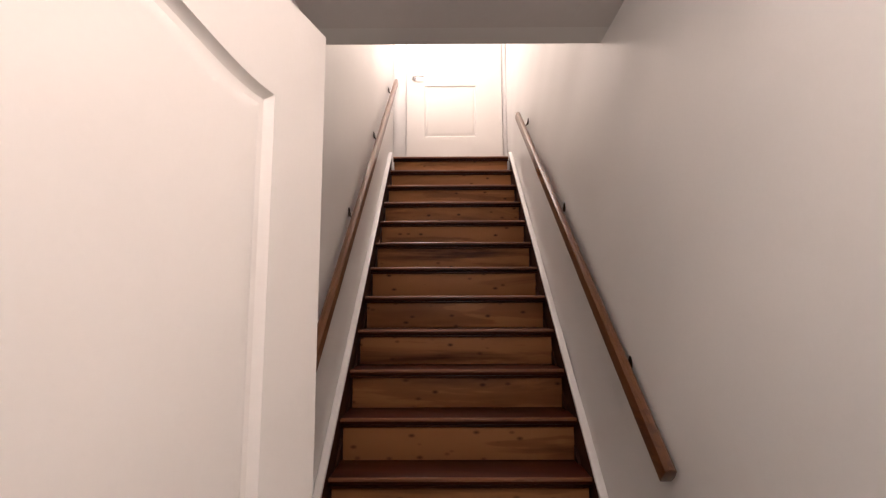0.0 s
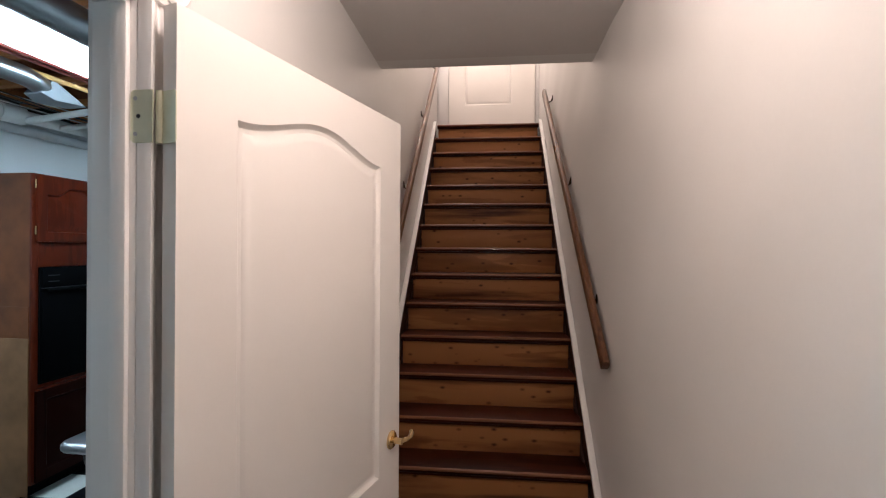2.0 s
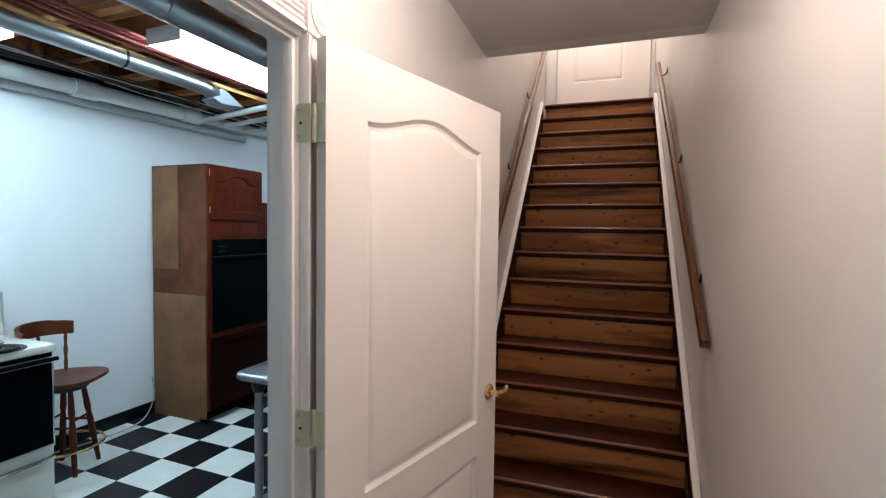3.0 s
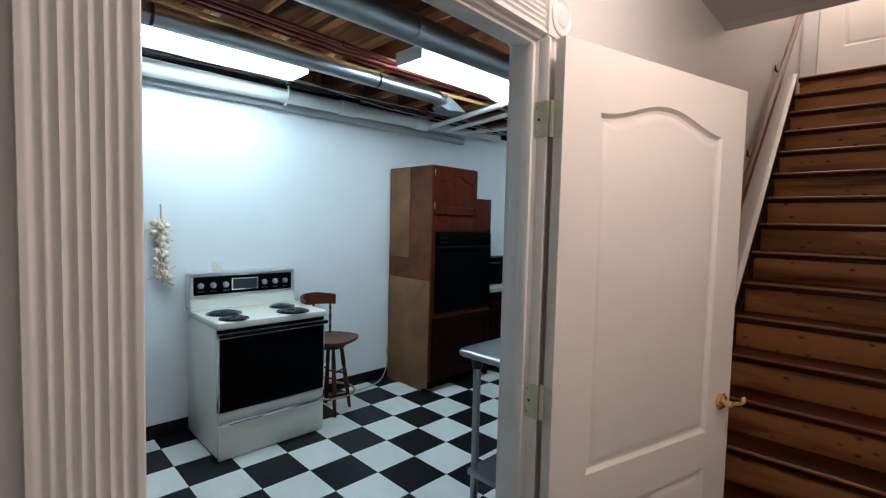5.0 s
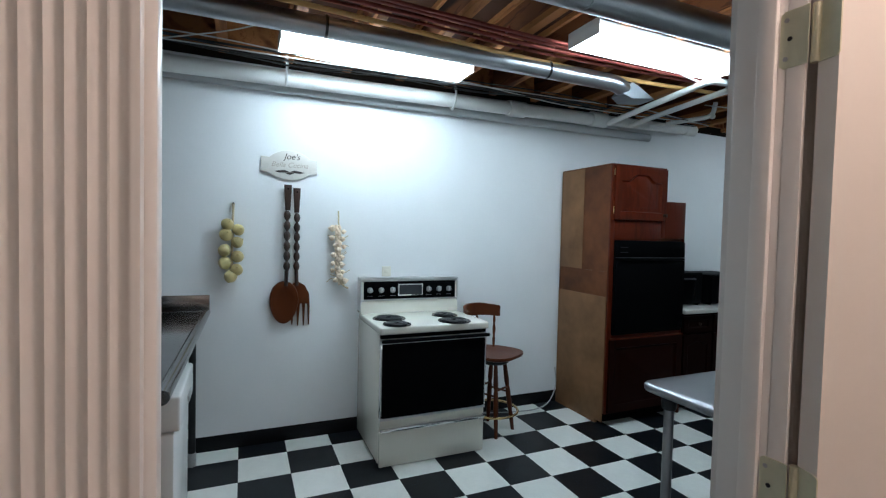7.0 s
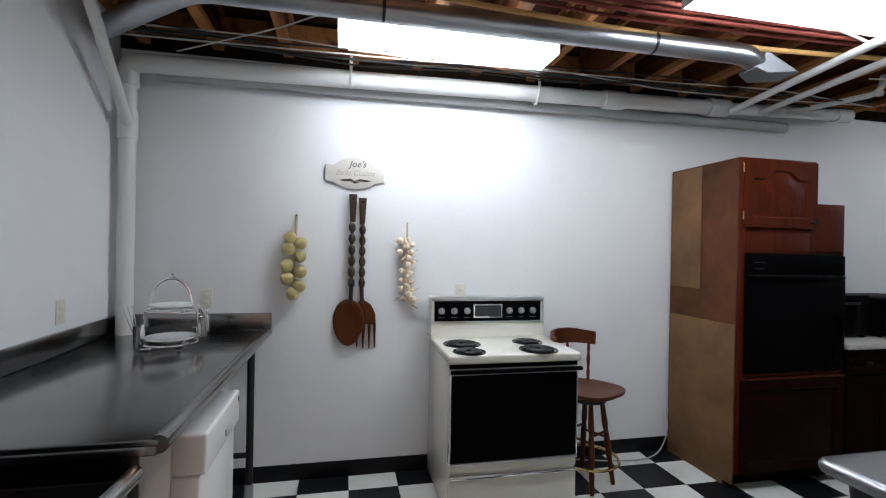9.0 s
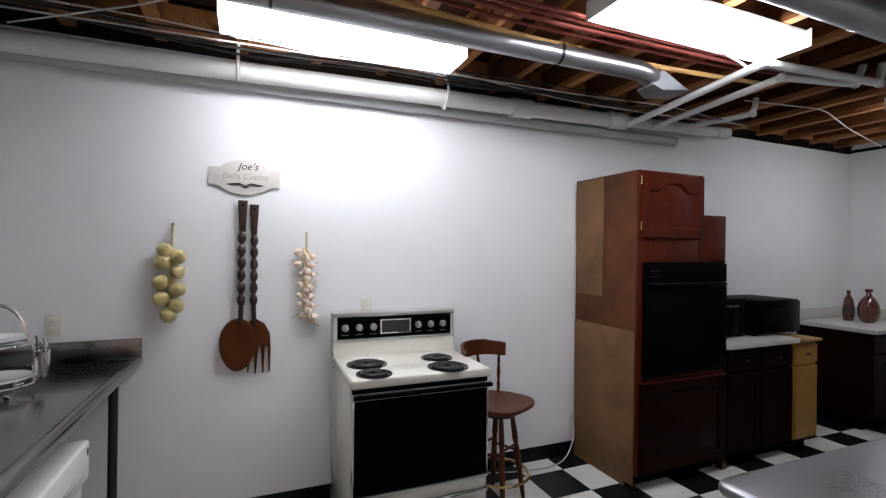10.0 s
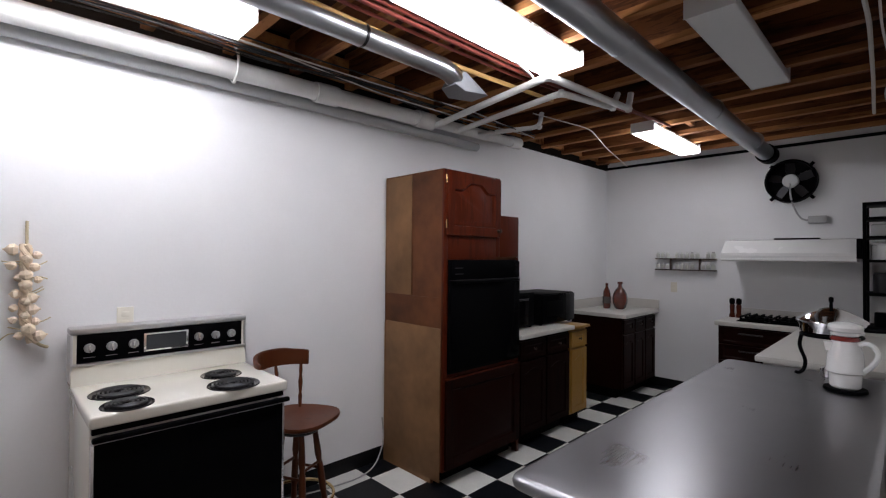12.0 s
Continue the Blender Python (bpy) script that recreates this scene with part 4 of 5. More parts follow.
for i in range(4):
    a = TURN_ST + math.pi / 2 * i
    top, foot = SC + Vector((0.085 * math.cos(a), 0.085 * math.sin(a), 0.545)), SC + Vector((0.165 * math.cos(a), 0.165 * math.sin(a), 0.0))
    q = (foot - top).to_track_quat("Z", "Y").to_matrix().to_4x4()
    L = (foot - top).length
    prof = [(0.013, 0), (0.016, 0.06), (0.019, 0.16), (0.014, 0.20), (0.018, 0.23), (0.020, 0.36), (0.015, 0.40), (0.017, 0.43), (0.013, L)]
    part("leg", lathe(prof, (0, 0, 0), 12), STOOL_WOOD, stool, m=Matrix.Translation(top) @ q)
for i in range(4):
    a, c = TURN_ST + math.pi / 2 * i, TURN_ST + math.pi / 2 * (i + 1)
    h = 0.30 + 0.04 * (i % 2)
    rr = 0.085 + 0.08 * (0.545 - h) / 0.545
    part("stretcher", rod(SC + Vector((rr * math.cos(a), rr * math.sin(a), h)), SC + Vector((rr * math.cos(c), rr * math.sin(c), h)), 0.008, seg=8), STOOL_WOOD, stool)
part("foot_ring", tube([SC + Vector((0.195 * math.cos(k * math.pi / 18), 0.195 * math.sin(k * math.pi / 18), 0.165)) for k in range(36)], 0.009, 8, closed=True), BRASS, stool, "dull metal foot ring")
# back towards the wall: a bowed crest rail on four turned spindles
crest = []
for k in range(13):
    a = BACKDIR + math.radians(-68 + 136 * k / 12)
    crest.append(SC + Vector((0.228 * math.cos(a), 0.232 * math.sin(a), 0)))
cb = bmesh.new()
rows_ = []
for k, p in enumerate(crest):
    u = k / 12
    z0, z1 = 0.852 + 0.010 * math.sin(math.pi * u), 0.938 + 0.026 * math.sin(math.pi * u) ** 0.6 - 0.010 * math.exp(-((min(u, 1 - u) - 0.13) / 0.05) ** 2)
    d = (p - SC).normalized() * 0.010
    rows_.append([cb.verts.new((p - d) + Vector((0, 0, z0))), cb.verts.new((p + d) + Vector((0, 0, z0))), cb.verts.new((p + d * 1.6) + Vector((0, 0, z1))), cb.verts.new((p - d * 0.4) + Vector((0, 0, z1)))])
for p, q in zip(rows_, rows_[1:]):
    for i in range(4):
        cb.faces.new((p[i], p[(i + 1) % 4], q[(i + 1) % 4], q[i]))
cb.faces.new(rows_[0])
cb.faces.new(rows_[-1][::-1])
bmesh.ops.bevel(cb, geom=[e for e in cb.edges if e.is_manifold], offset=0.004, segments=2, affect="EDGES")
part("crest_rail", cb, STOOL_WOOD, stool, "bowed crest rail")
for k in (1, 4.4, 7.6, 11):
    a = BACKDIR + math.radians(-68 + 136 * k / 12)
    lo, hi = SC + Vector((0.170 * math.cos(a), 0.170 * math.sin(a), 0.61)), SC + Vector((0.227 * math.cos(a), 0.231 * math.sin(a), 0.868))
    q = (hi - lo).to_track_quat("Z", "Y").to_matrix().to_4x4()
    L = (hi - lo).length
    part("spindle", lathe([(0.009, 0), (0.012, L * 0.25), (0.008, L * 0.32), (0.0135, L * 0.55), (0.008, L * 0.72), (0.011, L * 0.8), (0.008, L)], seg=10), STOOL_WOOD, stool, m=Matrix.Translation(lo) @ q)

# ---------------- wall oven tower ----------------
tower = thing("oven_cabinet", (-3.37, 2.78, 0), "tall cherry cabinet with black wall oven and patched plywood side", "cabinet")
CX, CXB, CY0, CYM, CY1 = -3.06, WX + 0.012, 2.375, 2.965, 3.20
b = box(CXB, CX - 0.018, CY0, CYM, 0.10, 2.105)
box(CXB, CX - 0.018, CYM, CY1, 0.10, 1.83, bm=b)
part("carcass", b, PLY_BROWN, tower)
part("toe_kick", box(CXB, CX - 0.085, CY0 + 0.02, CY1, 0, 0.1), BLACK_PLASTIC, tower)
part("side_skirt", box(CXB + 0.002, CX - 0.10, CY0 - 0.006, CY0 + 0.018, 0.0, 0.1), PLY_TAN, tower)
part("side_patch", box(CXB + 0.004, -3.379, CY0 - 0.006, CY0 - 0.0004, 1.247, 2.095, 0.0015), PLY_TAN, tower, "pale bare plywood patch")
part("side_band", box(CXB + 0.002, CX - 0.019, CY0 - 0.0035, CY0 - 0.0003, 1.045, 1.244), PLY_BROWN, tower, "reddish stained band")
part("side_lower", box(CXB + 0.002, CX - 0.019, CY0 - 0.0065, CY0 - 0.0003, 0.03, 1.042, 0.0015), PLY_TAN, tower, "bare plywood lower side")
for y0, y1, z0, z1 in ((CY0, CY0 + 0.042, 0.1, 2.105), (CYM - 0.042, CYM, 1.52, 2.105), (CYM + 0.001, CY1, 1.52, 1.83), (CY1 - 0.014, CY1, 0.1, 1.519), (CY0 + 0.043, CYM - 0.043, 2.065, 2.105), (CY0 + 0.043, CYM - 0.043, 1.50, 1.66), (CY0 + 0.043, CY1 - 0.015, 0.716, 0.735)):
    part("face_frame", box(CX - 0.0178, CX, y0, y1, z0, z1, 0.002), CHERRY, tower)
DEEP_MOULD = [(0.003, -0.006), (0.012, -0.013), (0.020, -0.013), (0.052, -0.002)]
CAB_MOULD = [(0.004, -0.004), (0.012, -0.008), (0.016, -0.008), (0.040, -0.002)]
d = part("door", panelled(0.555, 0.425, 0.02, [(0.062, 0.493, 0.062, 0.310, 0.055)], DEEP_MOULD, n=36, shoulder=0.16), CHERRY, tower, "arched raised-panel cherry door", m=facing_x(CX + 0.0205, CY0 + 0.022, 1.665), smooth=25)
part("pull", lathe([(0.014, 0), (0.008, 0.008), (0.008, 0.018), (0.016, 0.026), (0, 0.03)], seg=14), BRONZE, d, m=Matrix.Translation((CX + 0.021, CY0 + 0.545, 1.71)) @ pose(0, 0, 0, 0, 90, 0))
for z in (1.71, 2.01):
    part("hinge", rod((CX + 0.012, CY0 + 0.014, z), (CX + 0.012, CY0 + 0.014, z + 0.055), 0.005, seg=8), BRASS, d)
ov = part("wall_oven", box(CX - 0.0175, CX + 0.012, CY0 + 0.044, CY1 - 0.016, 0.737, 1.498, 0.004), BLACK_PLASTIC, tower, "black built-in wall oven")
part("oven_glass", box(CX + 0.0125, CX + 0.030, CY0 + 0.05, CY1 - 0.02, 0.76, 1.335, 0.004), BLACK_GLASS, ov)
part("control_panel", box(CX + 0.0125, CX + 0.026, CY0 + 0.05, CY1 - 0.02, 1.365, 1.49, 0.003), BLACK_GLASS, ov)
part("oven_handle", box(CX + 0.031, CX + 0.050, CY0 + 0.07, CY1 - 0.04, 1.338, 1.356, 0.006), BLACK_PLASTIC, ov)
part("oven_trim", box(CX + 0.0125, CX + 0.0285, CY0 + 0.05, CY1 - 0.02, 1.357, 1.3625), STEEL_DARK, ov)
for z in (1.40, 1.44):
    part("display_mark", box(CX + 0.0262, CX + 0.0266, 2.46, 2.54, z, z + 0.006), STEEL_DARK, ov)
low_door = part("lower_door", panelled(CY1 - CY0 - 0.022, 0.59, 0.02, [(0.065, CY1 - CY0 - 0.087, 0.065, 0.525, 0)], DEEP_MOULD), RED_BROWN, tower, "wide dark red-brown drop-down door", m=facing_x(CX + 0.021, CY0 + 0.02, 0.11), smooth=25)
# brighter cherry strip paints the light caught by the door's upper edge
part("top_edge", box(CX - 0.017, CX + 0.022, CY0 + 0.02, CY1 - 0.002, 0.7005, 0.7085, 0.002), CHERRY, low_door, "top edge in brighter red, coloured as if light catches it")
part("leg_post", box(CX - 0.06, CX - 0.01, CY1 + 0.002, CY1 + 0.03, 0.0, 0.12, 0.003), CHERRY, tower)

# ---------------- base cabinets along the same wall ----------------


def base_cabinet(y0, y1, xf, wood, doors, label, toe=0.1, top=0.87):
    c = thing("base_cabinet", ((WX + xf) / 2, (y0 + y1) / 2, 0), label, "cabinet", "base cabinets along the wall")
    part("carcass", box(WX + 0.012, xf - 0.02, y0, y1, toe, top), wood, c)
    part("toe_kick", box(WX + 0.012, xf - 0.09, y0 + 0.01, y1 - 0.01, 0, toe), BLACK_PLASTIC, c)
    w = (y1 - y0) / doors
    for i in range(doors):
        a, e = y0 + i * w + 0.012, y0 + (i + 1) * w - 0.012
        m_ = min(0.05, (e - a) * 0.2)
        dr = part("drawer_front", panelled(e - a, 0.14, 0.019, [(m_, e - a - m_, 0.035, 0.105, 0)], CAB_MOULD[:3]), wood, c, m=facing_x(xf, a, top - 0.165), smooth=25)
        part("pull", lathe([(0.010, 0), (0.006, 0.012), (0.013, 0.02), (0, 0.024)], seg=10), BRONZE, dr, m=Matrix.Translation((xf, (a + e) / 2, top - 0.095)) @ pose(0, 0, 0, 0, 90, 0))
        part("door", panelled(e - a, top - toe - 0.20, 0.019, [(m_, e - a - m_, 0.05, top - toe - 0.29, 0.03)], CAB_MOULD[:3]), wood, c, m=facing_x(xf, a, toe + 0.012), smooth=25)
    return c


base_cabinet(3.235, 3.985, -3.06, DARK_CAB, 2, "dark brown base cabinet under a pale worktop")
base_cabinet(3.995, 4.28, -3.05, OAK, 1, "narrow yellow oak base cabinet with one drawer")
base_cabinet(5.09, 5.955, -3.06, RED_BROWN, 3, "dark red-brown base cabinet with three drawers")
top = thing("worktop", (-3.36, 3.7, 0.87), "pale laminate worktop beside the oven cabinet", "worktop")
part("slab", box(WX + 0.003, -3.03, 3.215, 4.02, 0.8705, 0.908, 0.006), LAMINATE, top)
top = thing("worktop", (-3.36, 4.15, 0.87), "scrap of oak-edged board on the narrow cabinet", "worktop")
part("slab", box(WX + 0.003, -3.03, 4.024, 4.30, 0.8705, 0.893, 0.004), OAK, top)
top = thing("worktop", (-3.36, 5.5, 0.87), "pale laminate corner worktop with a low upstand", "worktop")
part("slab", box(WX + 0.003, -3.02, 5.06, NY - 0.003, 0.8705, 0.912, 0.008), LAMINATE, top)
part("upstand", box(WX + 0.003, WX + 0.025, 5.06, NY - 0.003, 0.9125, 1.02, 0.003), LAMINATE, top)
part("upstand", box(WX + 0.026, -3.02, NY - 0.025, NY - 0.003, 0.9125, 1.02, 0.003), LAMINATE, top)
toaster = thing("toaster_oven", (-3.35, 3.42, 0.908), "black toaster oven on the worktop", "toaster oven")
part("body", box(-3.60, -3.22, 3.26, 3.66, 0.92, 1.215, 0.012), BLACK_PLASTIC, toaster)
part("door", box(-3.2195, -3.205, 3.28, 3.55, 0.94, 1.19, 0.004), BLACK_GLASS, toaster)
part("handle", box(-3.204, -3.185, 3.30, 3.53, 1.15, 1.165, 0.004), STEEL_DARK, toaster)
for y in (3.28, 3.62):
    part("foot", box(-3.58, -3.24, y, y + 0.02, 0.9085, 0.9195), BLACK_PLASTIC, toaster)
micro = thing("microwave_oven", (-3.36, 4.03, 0.908), "black countertop microwave oven", "microwave")
part("body", box(-3.62, -3.20, 3.73, 4.29, 0.92, 1.19, 0.010), BLACK_PLASTIC, micro)
part("door", box(-3.1995, -3.185, 3.74, 4.13, 0.93, 1.18, 0.004), BLACK_GLASS, micro)
part("window_frame", box(-3.1845, -3.183, 3.80, 4.07, 0.985, 1.125, 0.001), BLACK_PLASTIC, micro)
part("controls", box(-3.1995, -3.186, 4.14, 4.28, 0.93, 1.18, 0.003), STEEL_DARK, micro)
for y in (3.76, 4.24):
    part("foot", box(-3.6, -3.22, y, y + 0.02, 0.9085, 0.9195), BLACK_PLASTIC, micro)
for (x, y, r, h, flat, lab) in ((-3.475, 5.55, 0.044, 0.30, 1.0, "slim amber bottle with a dark cap"), (-3.325, 5.58, 0.082, 0.325, 0.7, "round-shouldered amber flask bottle")):
    bt = thing("bottle", (x, y, 0.912), lab, "bottle", "bottles on the corner worktop")
    prof = [(r * 0.85, 0), (r, 0.012), (r, h * 0.55), (r * 0.85, h * 0.70), (r * 0.36, h * 0.84), (r * 0.32, h * 0.9)] if flat == 1 else [(r * 0.55, 0), (r * 0.8, 0.02), (r * 1.0, h * 0.22), (r * 1.04, h * 0.38), (r * 0.94, h * 0.55), (r * 0.66, h * 0.70), (r * 0.30, h * 0.80), (r * 0.22, h * 0.9)]
    part("glass", lathe(prof, (x, y, 0.9125), 20), AMBER, bt)
    part("cap", lathe([(r * 0.36, h * 0.9), (r * 0.36, h * 0.985), (0, h)], (x, y, 0.913), 14), CHERRY, bt)
    if flat == 1:
        part("paper_label", lathe([(r * 1.075, h * 0.2), (r * 1.085, h * 0.21), (r * 1.08, h * 0.46), (r * 1.065, h * 0.47)], (x, y, 0.9125), 20), INK, bt)

# ---------------- steel worktable in the middle ----------------
TX0, TX1, TY0, TY1, TZ = -1.71, -0.955, 1.30, 3.52, 0.905
table = thing("steel_worktable", ((TX0 + TX1) / 2, (TY0 + TY1) / 2, 0), "stainless steel worktable with rolled edges", "table")
tb = bmesh.new()
N, R = 10, 0.022
ring_top, prof = [], [(-0.10, 0.0)] + [(-R + R * math.sin(a), -R + R * math.cos(a)) for a in (math.pi * k / N * 0.95 for k in range(N + 1))] + [(-0.03, -2 * R)]
for off, dz in prof:
    x0, x1, y0, y1 = TX0 - off, TX1 + off, TY0 - off, TY1 + off
    rr = max(0.004, 0.045 + off)
    loop = []
    for cx, cy, a0 in ((x1 - rr, y1 - rr, 0), (x0 + rr, y1 - rr, 90), (x0 + rr, y0 + rr, 180), (x1 - rr, y0 + rr, 270)):
        for j in range(6):
            a = radians(a0 + 18 * j)
            loop.append(tb.verts.new((cx + rr * math.cos(a), cy + rr * math.sin(a), TZ + dz)))
    ring_top.append(loop)
tb.faces.new(ring_top[0])
for a, c in zip(ring_top, ring_top[1:]):
    for i in range(len(a)):
        tb.faces.new((a[i], a[(i + 1) % len(a)], c[(i + 1) % len(a)], c[i]))
part("top", tb, STEEL, table, "scratched stainless top", smooth=50)
part("under_frame", box(TX0 + 0.06, TX1 - 0.06, TY0 + 0.06, TY1 - 0.06, TZ - 0.06, TZ - 0.012), STEEL_DARK, table)
for x in (TX0 + 0.085, TX1 - 0.085):
    for y in (TY0 + 0.085, TY1 - 0.085):
        leg = part("leg", rod((x, y, 0.03), (x, y, TZ - 0.02), 0.0205), STEEL, table)
        part("foot", lathe([(0.016, 0), (0.022, 0.006), (0.022, 0.02), (0.014, 0.03)], (x, y, 0), 14), BLACK_PLASTIC, leg)
        part("gusset", lathe([(0.026, TZ - 0.11), (0.030, TZ - 0.10), (0.034, TZ - 0.0605)], (x, y, 0), 14), STEEL_DARK, leg)
part("lower_shelf", box(TX0 + 0.055, TX1 - 0.055, TY0 + 0.055, TY1 - 0.055, 0.195, 0.232, 0.010), STEEL, table, "galvanised lower shelf")

# ---------------- things on the worktable ----------------
PT = (-1.115, 3.12, TZ)
pitcher = thing("pitcher", PT, "white glazed ceramic pitcher with a puffed lid and red collar", "pitcher")
part("body", lathe([(0.058, 0.021), (0.064, 0.03), (0.067, 0.098), (0.080, 0.106), (0.081, 0.116), (0.077, 0.13), (0.073, 0.20), (0.062, 0.25), (0.055, 0.272)], PT, 28), CERAMIC, pitcher)
part("collar", lathe([(0.053, 0.2725), (0.060, 0.276), (0.061, 0.288), (0.052, 0.297)], PT, 24), SCARF, pitcher, "red glazed collar")
part("lid", lathe([(0.046, 0.2975), (0.056, 0.303), (0.058, 0.318), (0.072, 0.328), (0.075, 0.345), (0.066, 0.362), (0.035, 0.374), (0.0, 0.376)], PT, 28), CERAMIC, pitcher, "puffed white lid")
part("base_plate", lathe([(0.080, 0.0), (0.090, 0.004), (0.088, 0.019), (0.06, 0.0205)], PT, 28), BLACK_PLASTIC, pitcher, "black base")
part("handle", tube([(PT[0] + 0.066, PT[1] - 0.02, PT[2] + 0.115), (PT[0] + 0.10, PT[1] - 0.035, PT[2] + 0.15), (PT[0] + 0.135, PT[1] - 0.045, PT[2] + 0.22), (PT[0] + 0.10, PT[1] - 0.035, PT[2] + 0.275), (PT[0] + 0.05, PT[1] - 0.015, PT[2] + 0.262)], 0.013, 10, 0.06), CERAMIC, pitcher)
part("spout", prism([(-0.012, 0), (0.012, 0), (0.020, 0.05), (-0.020, 0.05)], Matrix.Translation((PT[0] - 0.062, PT[1] - 0.02, PT[2] + 0.215)) @ pose(0, 0, 0, 90, 0, 0), 0.02), CERAMIC, pitcher)
pitcher.matrix_basis = Matrix.Translation(PT) @ Matrix.Diagonal((0.92, 0.92, 0.87, 1))
CH = (-1.19, 3.38, TZ)
chafing = thing("chafing_dish", CH, "polished chafing dish on a black scrolled stand", "chafing dish")
part("bowl", lathe([(0.05, 0.205), (0.10, 0.212), (0.124, 0.24), (0.130, 0.285), (0.136, 0.296)], CH, 32), CHROME, chafing)
part("lid", lathe([(0.142, 0.2965), (0.139, 0.303), (0.09, 0.338), (0.04, 0.362), (0.0, 0.372)], CH, 32), CHROME, chafing, "domed lid")
part("lid_knob", lathe([(0.008, 0.371), (0.006, 0.392), (0.010, 0.40), (0.010, 0.42), (0, 0.425)], CH, 12), BLACK_PLASTIC, chafing)
part("stand_ring", tube([(CH[0] + 0.118 * math.cos(k * math.pi / 16), CH[1] + 0.118 * math.sin(k * math.pi / 16), CH[2] + 0.222) for k in range(32)], 0.008, 8, closed=True), BLACK_PLASTIC, chafing)
for i in range(3):
    a = radians(200 + 120 * i)
    ca, sa = math.cos(a), math.sin(a)
    part("stand_leg", tube([(CH[0] + r * ca, CH[1] + r * sa, CH[2] + z) for r, z in ((0.118, 0.222), (0.130, 0.16), (0.100, 0.08), (0.11, 0.03), (0.13, 0.012), (0.145, 0.018))], 0.0085, 8, 0.03), BLACK_PLASTIC, chafing)
part("burner_cup", lathe([(0.035, 0.0), (0.045, 0.01), (0.045, 0.05), (0.03, 0.055)], CH, 16), CHROME, chafing)
part("side_handle", tube([(CH[0] + 0.125, CH[1] - 0.045, CH[2] + 0.27), (CH[0] + 0.25, CH[1] - 0.09, CH[2] + 0.28), (CH[0] + 0.33, CH[1] - 0.12, CH[2] + 0.295)], 0.012, 8, 0.03), BLACK_PLASTIC, chafing)
chafing.matrix_basis = Matrix.Translation(CH) @ Matrix.Diagonal((1.06, 1.06, 1, 1))

# ---------------- north end: cooktop counter, hood, fan, racks ----------------
nc = thing("cooktop_cabinet", (-1.7, 5.65, 0), "dark base cabinet with wide drawers below the cooktop", "cabinet")
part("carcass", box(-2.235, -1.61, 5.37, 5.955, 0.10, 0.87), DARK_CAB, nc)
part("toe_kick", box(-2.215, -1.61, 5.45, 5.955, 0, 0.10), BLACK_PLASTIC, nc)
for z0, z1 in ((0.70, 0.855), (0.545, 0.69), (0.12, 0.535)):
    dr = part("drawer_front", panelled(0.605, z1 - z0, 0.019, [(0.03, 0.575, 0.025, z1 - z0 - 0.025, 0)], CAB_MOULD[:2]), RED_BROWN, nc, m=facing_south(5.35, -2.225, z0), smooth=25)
    part("pull", box(-2.06, -1.86, 5.325, 5.345, z1 - 0.055, z1 - 0.043, 0.004), STEEL_DARK, dr)
cw = thing("worktop", (-1.6, 5.65, 0.87), "pale laminate worktop below the range hood", "worktop")
part("slab", box(-2.262, -0.97, 5.325, NY - 0.003, 0.8705, 0.912, 0.008), LAMINATE, cw)
part("upstand", box(-2.262, -1.25, NY - 0.022, NY - 0.003, 0.9125, 1.0, 0.003), LAMINATE, cw)
pn = thing("peninsula_counter", (-1.27, 4.5, 0), "white counter running out from the cooktop worktop", "counter")
part("slab", box(-1.60, -0.975, 3.72, 5.32, 0.872, 0.910, 0.008), LAMINATE, pn)
part("body", box(-1.56, -1.0, 3.76, 5.34, 0.0, 0.8715), WHITE_TRIM, pn)
ck = thing("cooktop", (-1.75, 5.6, 0.912), "black gas cooktop with cast-iron grates", "cooktop")
part("plate", box(-2.10, -1.36, 5.44, 5.90, 0.9125, 0.922, 0.004), BLACK_GLASS, ck)
for x in (-1.98, -1.73, -1.50):
    g = bmesh.new()
    for k in range(4):
        box(x - 0.10 + 0.062 * k, x - 0.086 + 0.062 * k, 5.48, 5.86, 0.945, 0.962, bm=g)
    for yy in (5.48, 5.67, 5.846):
        box(x - 0.10, x + 0.10, yy, yy + 0.014, 0.9225, 0.9445, bm=g)
    part("grate", g, BLACK_PLASTIC, ck)
for x in (-2.215, -2.155):
    ml = thing("pepper_mill", (x, 5.78, 0.912), "dark wooden pepper mill", "pepper mill", "pepper mills")
    part("body", lathe([(0.028, 0), (0.028, 0.02), (0.020, 0.05), (0.024, 0.12), (0.017, 0.135)], (x, 5.78, 0.9125), 16), CHERRY, ml)
    part("head", lathe([(0.017, 0.1355), (0.026, 0.145), (0.026, 0.185), (0.012, 0.197), (0, 0.2)], (x, 5.78, 0.9125), 16), BLACK_PLASTIC, ml)
hood = thing("range_hood", (-1.7, 5.7, 1.5), "white enamel range hood on the end wall", "range hood")
part("canopy", prism([(5.967, 1.50), (5.47, 1.50), (5.45, 1.515), (5.45, 1.575), (5.60, 1.70), (5.967, 1.72)], Matrix(((0, 0, 1, -2.235), (1, 0, 0, 0), (0, 1, 0, 0), (0, 0, 0, 1))), 1.01, bevel=0.006), WHITE_METAL, hood)
part("front_lip", box(-2.24, -1.22, 5.441, 5.4495, 1.505, 1.525, 0.003), WHITE_METAL, hood)
part("front_strip", box(-2.238, -1.222, 5.444, 5.4497, 1.545, 1.56, 0.002), WHITE_METAL, hood)
part("end_cap", box(-1.2245, -1.186, 5.47, 5.9, 1.53, 1.70, 0.006), BLACK_PLASTIC, hood)
part("vent_slot", box(-1.85, -1.5, 5.75, 5.85, 1.7115, 1.725, 0.004), BLACK_PLASTIC, hood)
